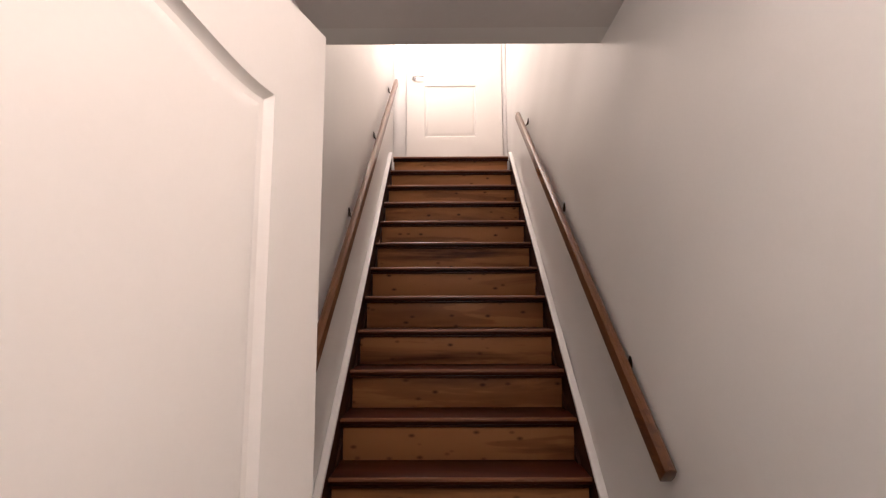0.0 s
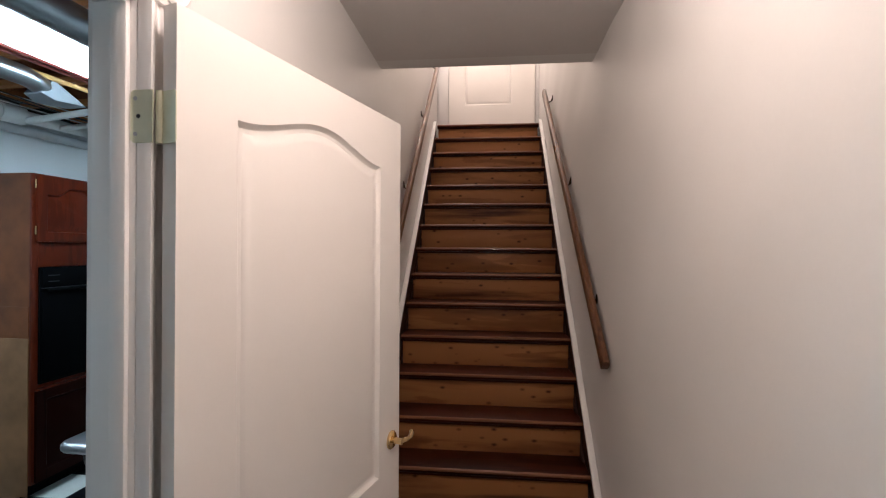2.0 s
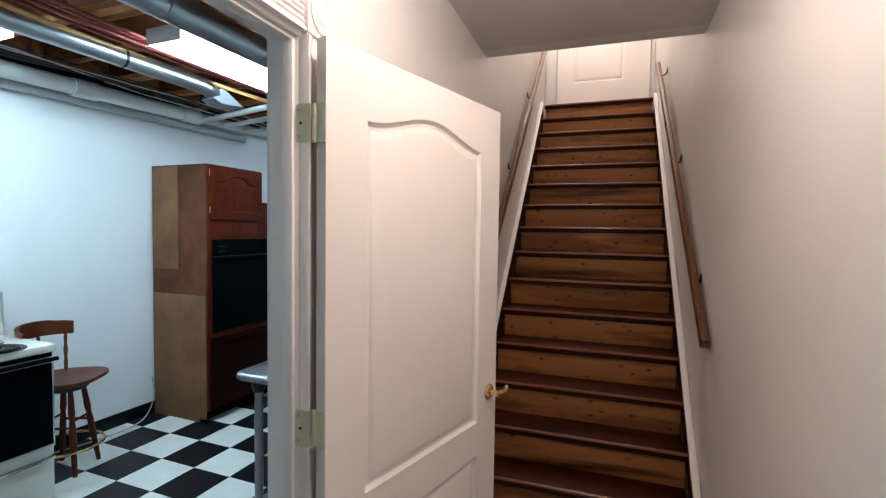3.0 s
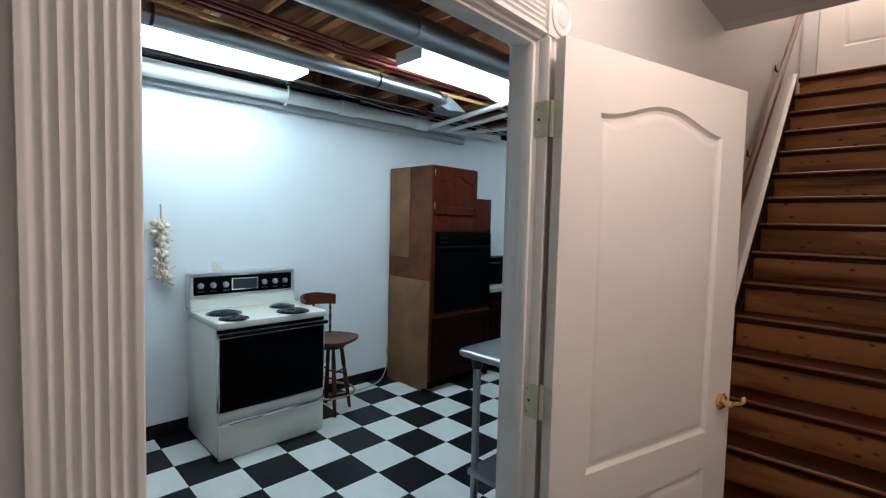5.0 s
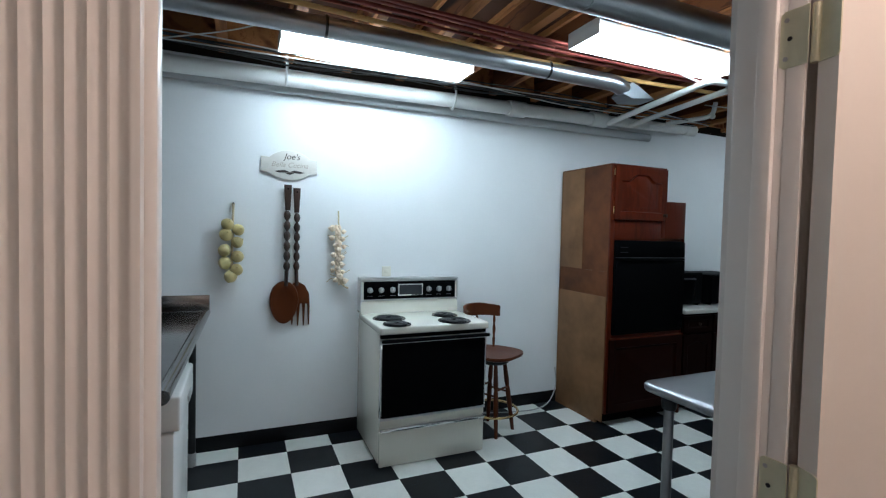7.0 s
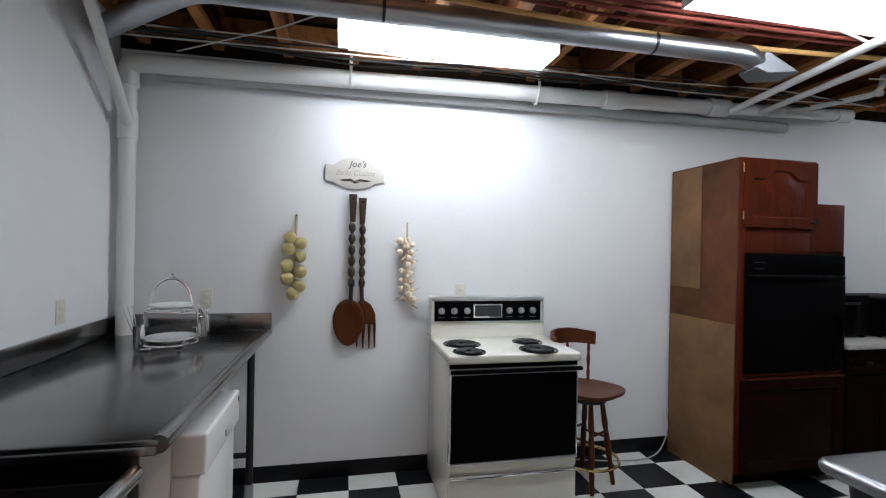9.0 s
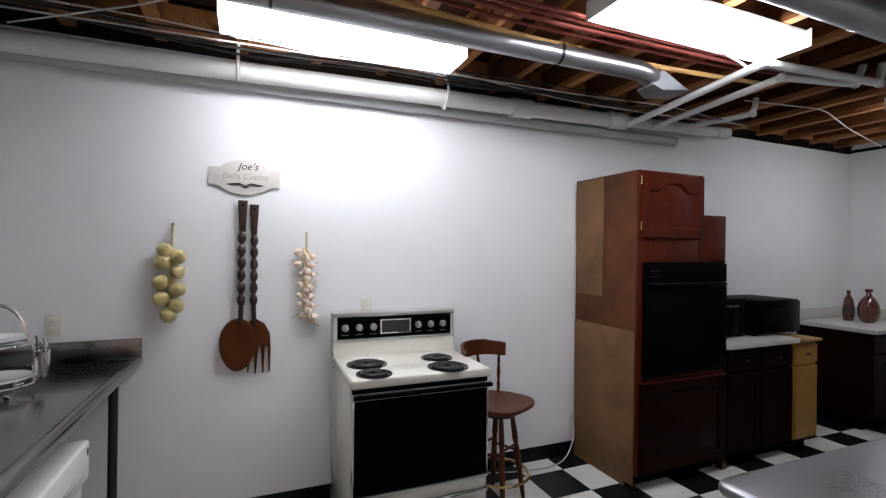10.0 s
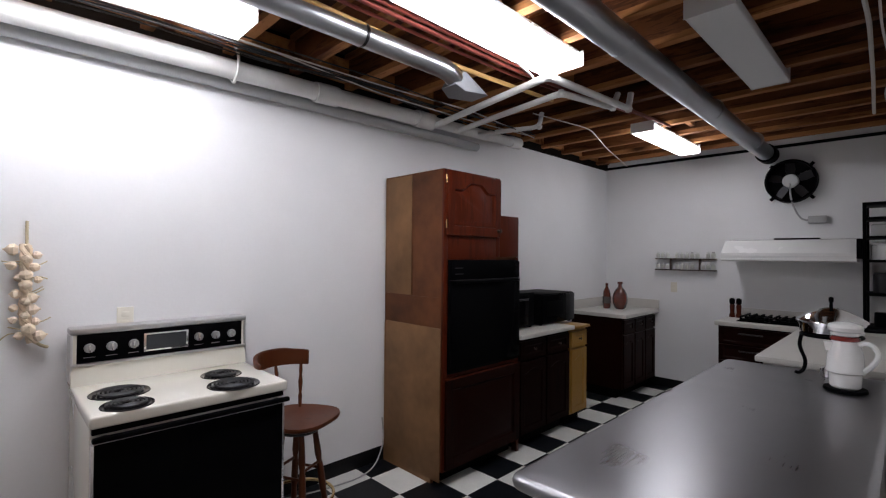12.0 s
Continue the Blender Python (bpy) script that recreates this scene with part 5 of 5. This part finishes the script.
fan = thing("exhaust_fan", (-1.68, NY, 2.31), "black round exhaust fan on the wall", "fan")
FM = facing_south(NY - 0.002, -1.738, 2.295) @ Matrix.Diagonal((0.77, 0.77, 0.9, 1))
part("drum", lathe([(0.275, 0), (0.28, 0.02), (0.275, 0.12), (0.255, 0.125), (0.25, 0.03), (0.0, 0.028)], seg=36), BLACK_PLASTIC, fan, m=FM)
part("motor", lathe([(0.085, 0.03), (0.085, 0.105), (0.07, 0.115), (0, 0.117)], seg=20), DIFFUSER_OFF, fan, "pale grey motor housing", m=FM)
for i in range(5):
    bl = prism([(0.06, -0.03), (0.15, -0.055), (0.235, -0.045), (0.238, 0.05), (0.14, 0.055), (0.06, 0.03)], pose(0, 0, 0.055, 0, 0, 72 * i + 20) @ pose(0, 0, 0, 22, 0, 0), 0.004)
    part("blade", bl, STEEL_DARK, fan, m=FM)
for i in range(4):
    part("bracket", box(0.255, 0.325, -0.02, 0.02, 0.0, 0.02, 0.003), BLACK_PLASTIC, fan, m=FM @ pose(0, 0, 0, 0, 0, 45 + 90 * i))
fc = thing("fan_cord", (-1.6, NY, 2.0), "grey cord from the fan to its outlet box", "cable")
part("run", tube([(-1.742, NY - 0.108, 2.27), (-1.73, NY - 0.10, 2.08), (-1.67, NY - 0.03, 1.92), (-1.60, NY - 0.02, 1.90)], 0.008, 8, 0.08), GREY_BOX, fc)
ob_ = thing("outlet_box", (-1.42, NY, 1.91), "grey metal outlet box on the wall", "outlet")
part("body", box(-1.605, -1.462, NY - 0.05, NY, 1.872, 1.942, 0.006), GREY_BOX, ob_)
sr = thing("spice_rack", (-2.73, NY, 1.4), "dark wooden wall rack holding small jars", "spice rack")
for z in (1.378, 1.505):
    part("shelf", box(-3.045, -2.405, NY - 0.075, NY, z, z + 0.012, 0.002), CARVED, sr)
for x in (-2.885, -2.575):
    part("upright", box(x, x + 0.014, NY - 0.06, NY, 1.3905, 1.5045, 0.002), CARVED, sr)
for row, z in enumerate((1.390, 1.517)):
    for i in range(12):
        x = -3.02 + 0.0535 * i
        if not row and (abs(x + 2.878) < 0.028 or abs(x + 2.568) < 0.028) or row and i in (3, 9):
            continue
        j = thing("spice_jar", (x, NY - 0.04, z), "small glass spice jar with a pale lid", "jar", "jars in the wall rack")
        part("jar", lathe([(0.019, 0), (0.021, 0.004), (0.021, 0.050), (0.013, 0.058)], (x, NY - 0.04, z + 0.0005), 10), JAR, j)
        part("lid", lathe([(0.015, 0.0585), (0.015, 0.074), (0, 0.075)], (x, NY - 0.04, z + 0.0005), 10), WHITE_METAL if (i + row) % 4 else GREY_BOX, j)
rack = thing("shelving_rack", (-1.06, 5.7, 0), "black metal shelving rack with stored kitchenware", "rack")
for x in (-1.175, -0.985):
    for y in (5.50, 5.86):
        part("post", box(x - 0.012, x + 0.012, y - 0.012, y + 0.012, 0.9125, 2.005, 0.002), BLACK_PLASTIC, rack)
for z in (0.935, 1.22, 1.50, 1.70, 1.86, 1.984):
    part("shelf", box(-1.185, -0.975, 5.49, 5.87, z, z + 0.022, 0.003), BLACK_PLASTIC, rack)
for z, h, w, mt, lab in ((0.958, 0.12, 0.05, BLACK_PLASTIC, "black canister on the rack"), (1.243, 0.17, 0.055, STEEL_DARK, "dark metal pot on the rack"), (1.523, 0.13, 0.066, CERAMIC, "white ceramic tub on the rack"), (1.723, 0.10, 0.066, GREY_BOX, "grey tub on the rack")):
    it = thing("canister", (-1.07, 5.6, z), lab, "canister", "kitchenware on the rack")
    part("body", lathe([(w, 0), (w * 1.05, 0.01), (w * 1.05, h * 0.9), (w * 0.9, h)], (-1.07, 5.6, z + 0.0005), 16), mt, it)

# ---------------- steel sink counter along the south wall ----------------
KZ = 0.965
sink = thing("steel_counter", (-2.9, -0.95, 0), "stainless steel counter with upstands and a rolled front", "counter")
KX0, KX1, KY0, KY1 = WX + 0.003, -1.985, SY + 0.003, -0.49
b = box(KX0, KX1, KY0, KY1 - 0.02, KZ - 0.018, KZ, 0.003)
part("top", b, STEEL_X, sink, "dull stainless top")
part("rolled_front", tube([(KX0 + 0.01, KY1 - 0.02, KZ - 0.012), (KX1 - 0.0, KY1 - 0.045, KZ - 0.015)], 0.026, 16), STEEL_X, sink)
part("end_apron", box(KX1 - 0.012, KX1 + 0.002, KY0, KY1 - 0.05, KZ - 0.045, KZ - 0.0185, 0.002), STEEL_X, sink)
# black sheet added to close the pale gap below the counter end
part("end_filler", box(KX1 - 0.010, KX1 - 0.004, KY0, KY1 - 0.13, 0.40, KZ - 0.0455), BLACK_PLASTIC, sink, "black sheet added to keep the space below the counter end dark")
part("upstand", box(KX0, KX1, KY0, KY0 + 0.018, KZ + 0.0005, KZ + 0.105, 0.004), STEEL_X, sink)
part("upstand", box(KX0, KX0 + 0.018, KY0 + 0.019, KY1, KZ + 0.0005, KZ + 0.105, 0.004), STEEL_X, sink)
for x, y in ((-3.50, KY1 - 0.085), (-3.50, KY0 + 0.07), (KX1 - 0.06, KY0 + 0.07), (KX1 - 0.02, KY1 - 0.12)):
    lg = part("leg", rod((x, y, 0.02), (x, y, KZ - 0.03), 0.021), STEEL_DARK, sink)
    part("foot", lathe([(0.018, 0), (0.026, 0.004), (0.026, 0.08), (0.022, 0.09)], (x, y, 0), 14), KNOB, lg)
part("cross_rail", rod((-3.50, KY1 - 0.085, 0.26), (-3.50, KY0 + 0.07, 0.26), 0.016), STEEL_DARK, sink)
basin = thing("sink_unit", (-1.7, -0.95, 0), "deep dark steel sink with a rolled rim", "sink")
BX0, BX1 = -1.965, -1.15
part("front_rim", tube([(BX0, -0.585, 0.885), (BX1, -0.60, 0.885)], 0.024, 16), STEEL_X, basin)
part("front_panel", box(BX0, BX1, -0.615, -0.60, 0.42, 0.872), STEEL_X, basin)
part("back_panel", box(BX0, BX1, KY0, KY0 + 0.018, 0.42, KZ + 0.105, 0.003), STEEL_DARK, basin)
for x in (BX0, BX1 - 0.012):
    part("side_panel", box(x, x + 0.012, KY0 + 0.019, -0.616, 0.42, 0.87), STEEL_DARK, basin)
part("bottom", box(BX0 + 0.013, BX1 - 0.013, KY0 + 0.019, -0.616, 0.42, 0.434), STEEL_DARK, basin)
for x in (BX0 + 0.05, BX1 - 0.05):
    for y in (-0.66, KY0 + 0.06):
        part("leg", rod((x, y, 0), (x, y, 0.4195), 0.02), STEEL_DARK, basin)
dw = thing("dishwasher", (-2.65, -0.9, 0), "white dishwasher below the steel counter", "dishwasher")
part("body", box(-2.94, -2.40, -1.25, -0.64, 0.02, 0.80, 0.004), WHITE_METAL, dw)
door = part("door", box(-2.94, -2.40, -0.6395, -0.545, 0.10, 0.66, 0.008), WHITE_METAL, dw)
pan = part("control_panel", box(-2.94, -2.40, -0.6395, -0.522, 0.665, 0.815, 0.012, seg=3), WHITE_METAL, dw)
part("latch", box(-2.80, -2.66, -0.5215, -0.512, 0.70, 0.73, 0.004), GREY_BOX, pan)
part("badge", box(-2.92, -2.905, -0.5217, -0.5205, 0.765, 0.79), BLACK_PLASTIC, pan)
part("toe_kick", box(-2.92, -2.42, -0.69, -0.66, 0, 0.095), BLACK_PLASTIC, dw)

# plate caddy on the counter
QC = Vector((-3.16, -0.895, KZ))
caddy = thing("plate_caddy", QC, "chrome wire caddy with white plates and cutlery", "caddy")
for z, r in ((0.035, 0.155), (0.195, 0.135)):
    part("tray_ring", tube([QC + Vector((r * math.cos(k * math.pi / 16), r * math.sin(k * math.pi / 16), z)) for k in range(32)], 0.0045, 6, closed=True), CHROME, caddy)
for a in (40, 160, 280):
    ca, sa = math.cos(radians(a)), math.sin(radians(a))
    part("foot", tube([QC + Vector((0.155 * ca, 0.155 * sa, 0.035)), QC + Vector((0.10 * ca, 0.10 * sa, 0.005)), QC + Vector((0.165 * ca, 0.165 * sa, 0.004))], 0.0045, 6, 0.01), CHROME, caddy)
for sgn in (-1, 1):
    part("upright", tube([QC + Vector((0.0, sgn * 0.155, 0.035)), QC + Vector((0.0, sgn * 0.150, 0.19)), QC + Vector((0.0, sgn * 0.135, 0.195))], 0.006, 6, 0.03), CHROME, caddy)
part("arch_handle", tube([QC + Vector((0, 0.125 * math.cos(k * math.pi / 16), 0.20 + 0.155 * math.sin(k * math.pi / 16))) for k in range(17)], 0.0068, 8), CHROME, caddy)
part("finial", lathe([(0.004, 0.352), (0.012, 0.362), (0.012, 0.372), (0, 0.382)], QC, 12), CHROME, caddy)
for side, xx, up in ((0.195, 0.02, 0.04), (0.165, -0.06, 0.045), (-0.165, 0.04, 0.0)):
    cup = part("cutlery_cup", lathe([(0.026, 0.02), (0.030, 0.03), (0.033, 0.12), (0.034, 0.125), (0.029, 0.12), (0.026, 0.03)], QC + Vector((xx, side, up)), 14), CHROME, caddy)
    for k in range(4 if up else 0):
        part("spoon", tube([QC + Vector((xx + 0.012 * math.cos(1.6 * k), side + 0.012 * math.sin(1.6 * k), up + 0.04)), QC + Vector((xx + 0.022 * math.cos(1.6 * k), side + 0.024 * math.sin(1.6 * k), up + 0.15 + 0.008 * k))], 0.007, 8, flat=0.4), CHROME, cup)
    part("cup_wire", tube([QC + Vector((xx, side, up + 0.06)), QC + Vector((0, side * 0.75, up + 0.06))], 0.004, 6), CHROME, cup)
for i in range(3):
    part("knife", box(-0.006, 0.006, -0.001, 0.001, 0.0, 0.18, 0.0008), CHROME, caddy, m=Matrix.Translation(QC + Vector((0.04, -0.165 - 0.006 * i, 0.05))) @ pose(0, 0, 0, 14 + 5 * i, 6 * i - 6, 0))
plates = []
for z, r in ((0.042, 0.145), (0.202, 0.125)):
    pl = thing("plate", QC + Vector((0, 0, z)), "white ceramic plates resting in the caddy", "plate", "plates in the caddy")
    plates.append(pl)
    part("dish", lathe([(r * 0.55, 0), (r * 0.6, 0.003), (r, 0.016), (r, 0.024), (r * 0.93, 0.022), (r * 0.6, 0.012), (0, 0.011)], QC + Vector((0, 0, z)), 32), CERAMIC, pl)

for ob in (caddy, *plates):
    ob.matrix_basis = ob.matrix_basis @ Matrix.Diagonal((0.8, 0.8, 1, 1))

# ---------------- on the walls ----------------


def outlet(m, label):
    o = thing("wall_outlet", m.translation, label, "outlet", "wall outlets")
    part("plate", prism([(-0.036, -0.058), (0.036, -0.058), (0.036, 0.058), (-0.036, 0.058)], m, 0.006, bevel=0.003), OUTLET, o)
    for v in (-0.022, 0.022):
        part("socket", box(-0.016, 0.016, v - 0.013, v + 0.013, 0.0062, 0.009, 0.002), OUTLET, o, m=m)


outlet(facing_x(WX, 0.735, 1.195), "ivory duplex outlet above the range")
outlet(facing_x(WX, -0.875, 1.16), "ivory duplex outlet above the steel counter")
outlet(facing_south(NY, -2.855, 1.18), "ivory outlet under the spice rack")
outlet(Matrix(((1, 0, 0, -3.12), (0, 0, 1, SY), (0, 1, 0, 1.16), (0, 0, 0, 1))), "ivory outlet on the wall beside the counter")

sign = thing("wall_sign", (WX, 0.01, 1.98), "whitewashed wooden name sign with scalloped edges", "sign")
upper = [(-0.19, 0.048), (-0.135, 0.046)] + [(-0.13 + 0.26 * k / 14, 0.05 + 0.05 * math.sin(math.pi * k / 14) ** 0.75) for k in range(15)] + [(0.135, 0.046), (0.19, 0.042)]
lower = [(0.19, -0.058), (0.14, -0.060)] + [(0.13 - 0.26 * k / 14, -0.066 - 0.042 * math.sin(math.pi * k / 14) ** 0.75) for k in range(15)] + [(-0.14, -0.060), (-0.19, -0.056)]
part("board", prism(upper + lower, facing_x(WX, 0.01, 1.976), 0.016, bevel=0.003), SIGN_WHITE, sign)


def words(text, size, m, material, parent, slant=0.0):
    cu = bpy.data.curves.new("text", "FONT")
    cu.body, cu.size, cu.shear, cu.align_x, cu.extrude = text, size, slant, "CENTER", 0.0008
    tmp = bpy.data.objects.new("text", cu)
    scene.collection.objects.link(tmp)
    data = bpy.data.meshes.new_from_object(tmp.evaluated_get(bpy.context.evaluated_depsgraph_get()))
    bpy.data.objects.remove(tmp)
    b = bmesh.new()
    b.from_mesh(data)
    bpy.data.meshes.remove(data)
    return part("lettering", b, material, parent, m=m, smooth=0)


words("Joe's", 0.058, facing_x(WX + 0.0172, 0.025, 2.014), INK, sign, 0.3)
words("Bella Cucina", 0.050, facing_x(WX + 0.0172, 0.01, 1.958), FAINT_INK, sign, 0.3)
for s in (-1, 1):
    part("flourish", prism([(0, 0), (0.03, 0.012), (0.075, 0.007), (0.105, 0.0), (0.07, -0.008), (0.03, -0.006)], facing_x(WX + 0.0162, 0.01, 1.925) @ Matrix.Diagonal((s, 1, 1, 1)), 0.0012), INK, sign)
part("flourish", prism([(-0.03, -0.004), (0, -0.016), (0.03, -0.004), (0, 0.004)], facing_x(WX + 0.0176, 0.01, 1.920), 0.0012), INK, sign)


def beaded(x, y, z0, z1, n, r):
    """A carved handle: a flat grip with a hole above and a chain of turned beads below."""
    prof = [(0.009, 0)]
    L = z1 - z0
    for i in range(n):
        a, c = L * i / n, L * (i + 1) / n
        prof += [(0.010, a + 0.002), (r * 0.85, a + (c - a) * 0.25), (r, a + (c - a) * 0.5), (r * 0.85, a + (c - a) * 0.75), (0.010, c - 0.002)]
    return lathe(prof, (x, y, z0), 14)


spoon = thing("wooden_spoon", (WX + 0.03, -0.02, 1.3), "giant carved wooden wall spoon", "wall decoration", "giant wooden spoon and fork")
part("grip", prism([(-0.017, 1.655), (0.017, 1.655), (0.026, 1.835), (-0.026, 1.835)], facing_x(WX + 0.018, 0.0, 0), 0.022, bevel=0.005), CARVED, spoon)
part("handle", beaded(WX + 0.030, -0.003, 1.225, 1.655, 6, 0.024), CARVED, spoon)
part("neck", tube([(WX + 0.030, -0.003, 1.228), (WX + 0.032, -0.006, 1.12)], 0.014, 10), CARVED, spoon)
bow = []
for k in range(32):
    a = 2 * math.pi * k / 32
    bow.append((-0.018 + 0.098 * math.cos(a) * (1 + 0.10 * math.sin(a)), 1.003 + 0.152 * math.sin(a)))
sb = bmesh.new()
ringz = []
for k, d in ((1.0, 0.018), (0.97, 0.030), (0.88, 0.034), (0.6, 0.024), (0.3, 0.019)):
    ringz.append([sb.verts.new((WX + d + 0.004, -0.018 + (u + 0.018) * k, 1.003 + (v - 1.003) * k)) for u, v in bow])
back = [sb.verts.new((WX + 0.006, -0.018 + (u + 0.018) * 0.8, 1.003 + (v - 1.003) * 0.8)) for u, v in bow]
for a, c in list(zip(ringz, ringz[1:])) + [(ringz[0], back)]:
    for i in range(32):
        sb.faces.new((a[i], a[(i + 1) % 32], c[(i + 1) % 32], c[i]))
sb.faces.new(ringz[-1])
sb.faces.new(back)
part("bowl", sb, SPOON_WOOD, spoon, "smooth red-brown spoon bowl", smooth=50)
part("hanging_hole", rod((WX + 0.0395, 0.0, 1.805), (WX + 0.0406, 0.0, 1.805), 0.006, seg=12), BLACK_PLASTIC, spoon)
fork = thing("wooden_fork", (WX + 0.02, 0.07, 1.3), "giant carved wooden wall fork", "wall decoration", "giant wooden spoon and fork")
part("grip", prism([(0.046, 1.64), (0.078, 1.64), (0.088, 1.815), (0.036, 1.815)], facing_x(WX + 0.008, 0.0, 0), 0.020, bevel=0.005), CARVED, fork)
part("handle", beaded(WX + 0.022, 0.064, 1.225, 1.64, 6, 0.022), CARVED, fork)
part("neck", tube([(WX + 0.020, 0.064, 1.228), (WX + 0.018, 0.068, 1.12)], 0.013, 10), CARVED, fork)
head = [(0.062, 1.15), (0.078, 1.15), (0.125, 1.12), (0.155, 1.06), (0.160, 0.97), (0.158, 0.835), (0.150, 0.835), (0.143, 0.985), (0.128, 0.99), (0.122, 0.83), (0.114, 0.83), (0.106, 0.99), (0.092, 0.99), (0.082, 0.83), (0.074, 0.83), (0.066, 0.99), (0.052, 0.99), (0.042, 0.84), (0.034, 0.84), (0.026, 0.99), (0.02, 1.08), (0.036, 1.13)]
part("head", prism(head, facing_x(WX + 0.004, 0, 0), 0.018, bevel=0.003), SPOON_WOOD, fork, "four-tined fork head")

part("hanging_hole", rod((WX + 0.0275, 0.062, 1.787), (WX + 0.0286, 0.062, 1.787), 0.006, seg=12), BLACK_PLASTIC, fork)

random.seed(4)
onions = thing("onion_braid", (WX, -0.355, 1.69), "hanging braid of pale yellow onions", "onion braid")
part("cord", tube([(WX + 0.012, -0.35, 1.69), (WX + 0.03, -0.352, 1.55), (WX + 0.035, -0.358, 1.20)], 0.008, 8, 0.05), RAFFIA, onions)
part("nail", rod((WX, -0.35, 1.685), (WX + 0.025, -0.35, 1.69), 0.005, seg=8), STEEL_DARK, onions)
for y, z in ((-0.385, 1.545), (-0.318, 1.51), (-0.392, 1.475), (-0.325, 1.425), (-0.40, 1.37), (-0.322, 1.33), (-0.398, 1.285), (-0.328, 1.24), (-0.362, 1.195)):
    r = random.uniform(0.040, 0.046)
    tilt = pose(0, 0, 0, random.uniform(-50, 50), random.uniform(40, 80), random.uniform(-30, 30))
    part("onion", lathe([(0, -r * 0.9), (r * 0.35, -r * 0.86), (r * 0.8, -r * 0.5), (r, 0), (r * 0.82, r * 0.5), (r * 0.42, r * 0.86), (r * 0.14, r * 1.0), (0.003, r * 1.14)], seg=18), ONION, onions, m=Matrix.Translation((WX + 0.045, y, z)) @ tilt)
garlic = thing("garlic_braid", (WX, 0.36, 1.67), "hanging braid of dried garlic bulbs", "garlic braid")
part("cord", tube([(WX + 0.010, 0.358, 1.665), (WX + 0.02, 0.358, 1.56)], 0.006, 8), RAFFIA, garlic)
for i in range(3):
    part("plait", tube([(WX + 0.022 + 0.008 * math.cos(1.1 * k + 2.1 * i), 0.356 + 0.014 * math.sin(1.1 * k + 2.1 * i) + (0.0 if k < 15 else 0.006 * (k - 15)), 1.56 - 0.022 * k) for k in range(21)], 0.0115, 8), GARLIC, garlic)
for k in range(20):
    side = (-1, 1, 0)[k % 3]
    y, z = 0.356 + side * random.uniform(0.020, 0.048) + (0 if k < 14 else 0.004 * (k - 14)), 1.535 - 0.0205 * k + random.uniform(-0.012, 0.012)
    r = random.uniform(0.017, 0.028)
    tilt = pose(0, 0, 0, random.uniform(-25, 25) - 70 * side, random.uniform(20, 70), random.uniform(-30, 30))
    gb = lathe([(0, -r * 0.75), (r * 0.6, -r * 0.72), (r, -r * 0.15), (r * 0.85, r * 0.4), (r * 0.42, r * 0.8), (r * 0.2, r * 1.0), (r * 0.14, r * 1.2)], seg=16)
    for v in gb.verts:
        a = math.atan2(v.co.y, v.co.x)
        v.co.xy *= 1 + 0.07 * math.cos(6 * a)
    part("bulb", gb, GARLIC, garlic, m=Matrix.Translation((WX + (0.036 if side else 0.048), y, z)) @ tilt)
for i in range(9):
    y, z = 0.356 + random.uniform(-0.03, 0.03), random.uniform(1.16, 1.52)
    s_ = random.choice((-1, 1))
    part("stalk", tube([(WX + 0.03, y, z), (WX + 0.042, y + s_ * 0.035, z + 0.012), (WX + 0.034, y + s_ * 0.065, z + random.uniform(-0.02, 0.035))], 0.0028, 5, 0.02), RAFFIA, garlic)
part("tail", tube([(WX + 0.025, 0.385, 1.13), (WX + 0.024, 0.41, 1.105), (WX + 0.018, 0.437, 1.092)], 0.007, 8, 0.02), RAFFIA, garlic)
pc = thing("power_cord", (WX, 2.1, 0), "grey power cord trailing along the floor", "cable")
part("run", tube([(WX + 0.025, 2.345, 0.32), (WX + 0.06, 2.34, 0.16), (WX + 0.12, 2.22, 0.03), (WX + 0.16, 2.05, 0.012), (WX + 0.13, 1.80, 0.012), (WX + 0.03, 1.45, 0.012)], 0.0048, 8, 0.08), GREY_BOX, pc)

# ---------------- floor tiles ----------------
floor = tagged(part("floor", box(WX, -0.85, SY, NY, -0.1, -0.004), GROUT), "black and white checkerboard vinyl tile floor", "floor", kind="structure")
TILE, GX, GY = 0.3048, -3.5, 0.0
shared = {}


def tile_mesh(w, d, material):
    key = (round(w, 4), round(d, 4), material.name)
    if key not in shared:
        data = bpy.data.meshes.new("tile")
        g, e = 0.0006, 0.0018
        lo = [(g, g, -0.003), (w - g, g, -0.003), (w - g, d - g, -0.003), (g, d - g, -0.003)]
        mid = [(x, y, -0.0008) for x, y, _ in lo]
        hi = [(g + e, g + e, 0), (w - g - e, g + e, 0), (w - g - e, d - g - e, 0), (g + e, d - g - e, 0)]
        faces = [(8, 9, 10, 11)] + [(i, (i + 1) % 4, 4 + (i + 1) % 4, 4 + i) for i in range(4)] + [(4 + i, 4 + (i + 1) % 4, 8 + (i + 1) % 4, 8 + i) for i in range(4)]
        data.from_pydata(lo + mid + hi, [], faces)
        data.materials.append(material)
        shared[key] = data
    return shared[key]


for i in range(-1, 9):
    for j in range(-5, 20):
        x0, x1 = max(GX + TILE * i, WX + 0.006), min(GX + TILE * (i + 1), -0.85)
        y0, y1 = max(GY + TILE * j, SY + 0.006), min(GY + TILE * (j + 1), NY - 0.006)
        if x1 - x0 < 0.01 or y1 - y0 < 0.01:
            continue
        ob = new("tile", tile_mesh(x1 - x0, y1 - y0, TILE_BLACK if (i + j) % 2 == 0 else TILE_WHITE))
        ob.location = (x0, y0, 0)
        ob.parent = floor
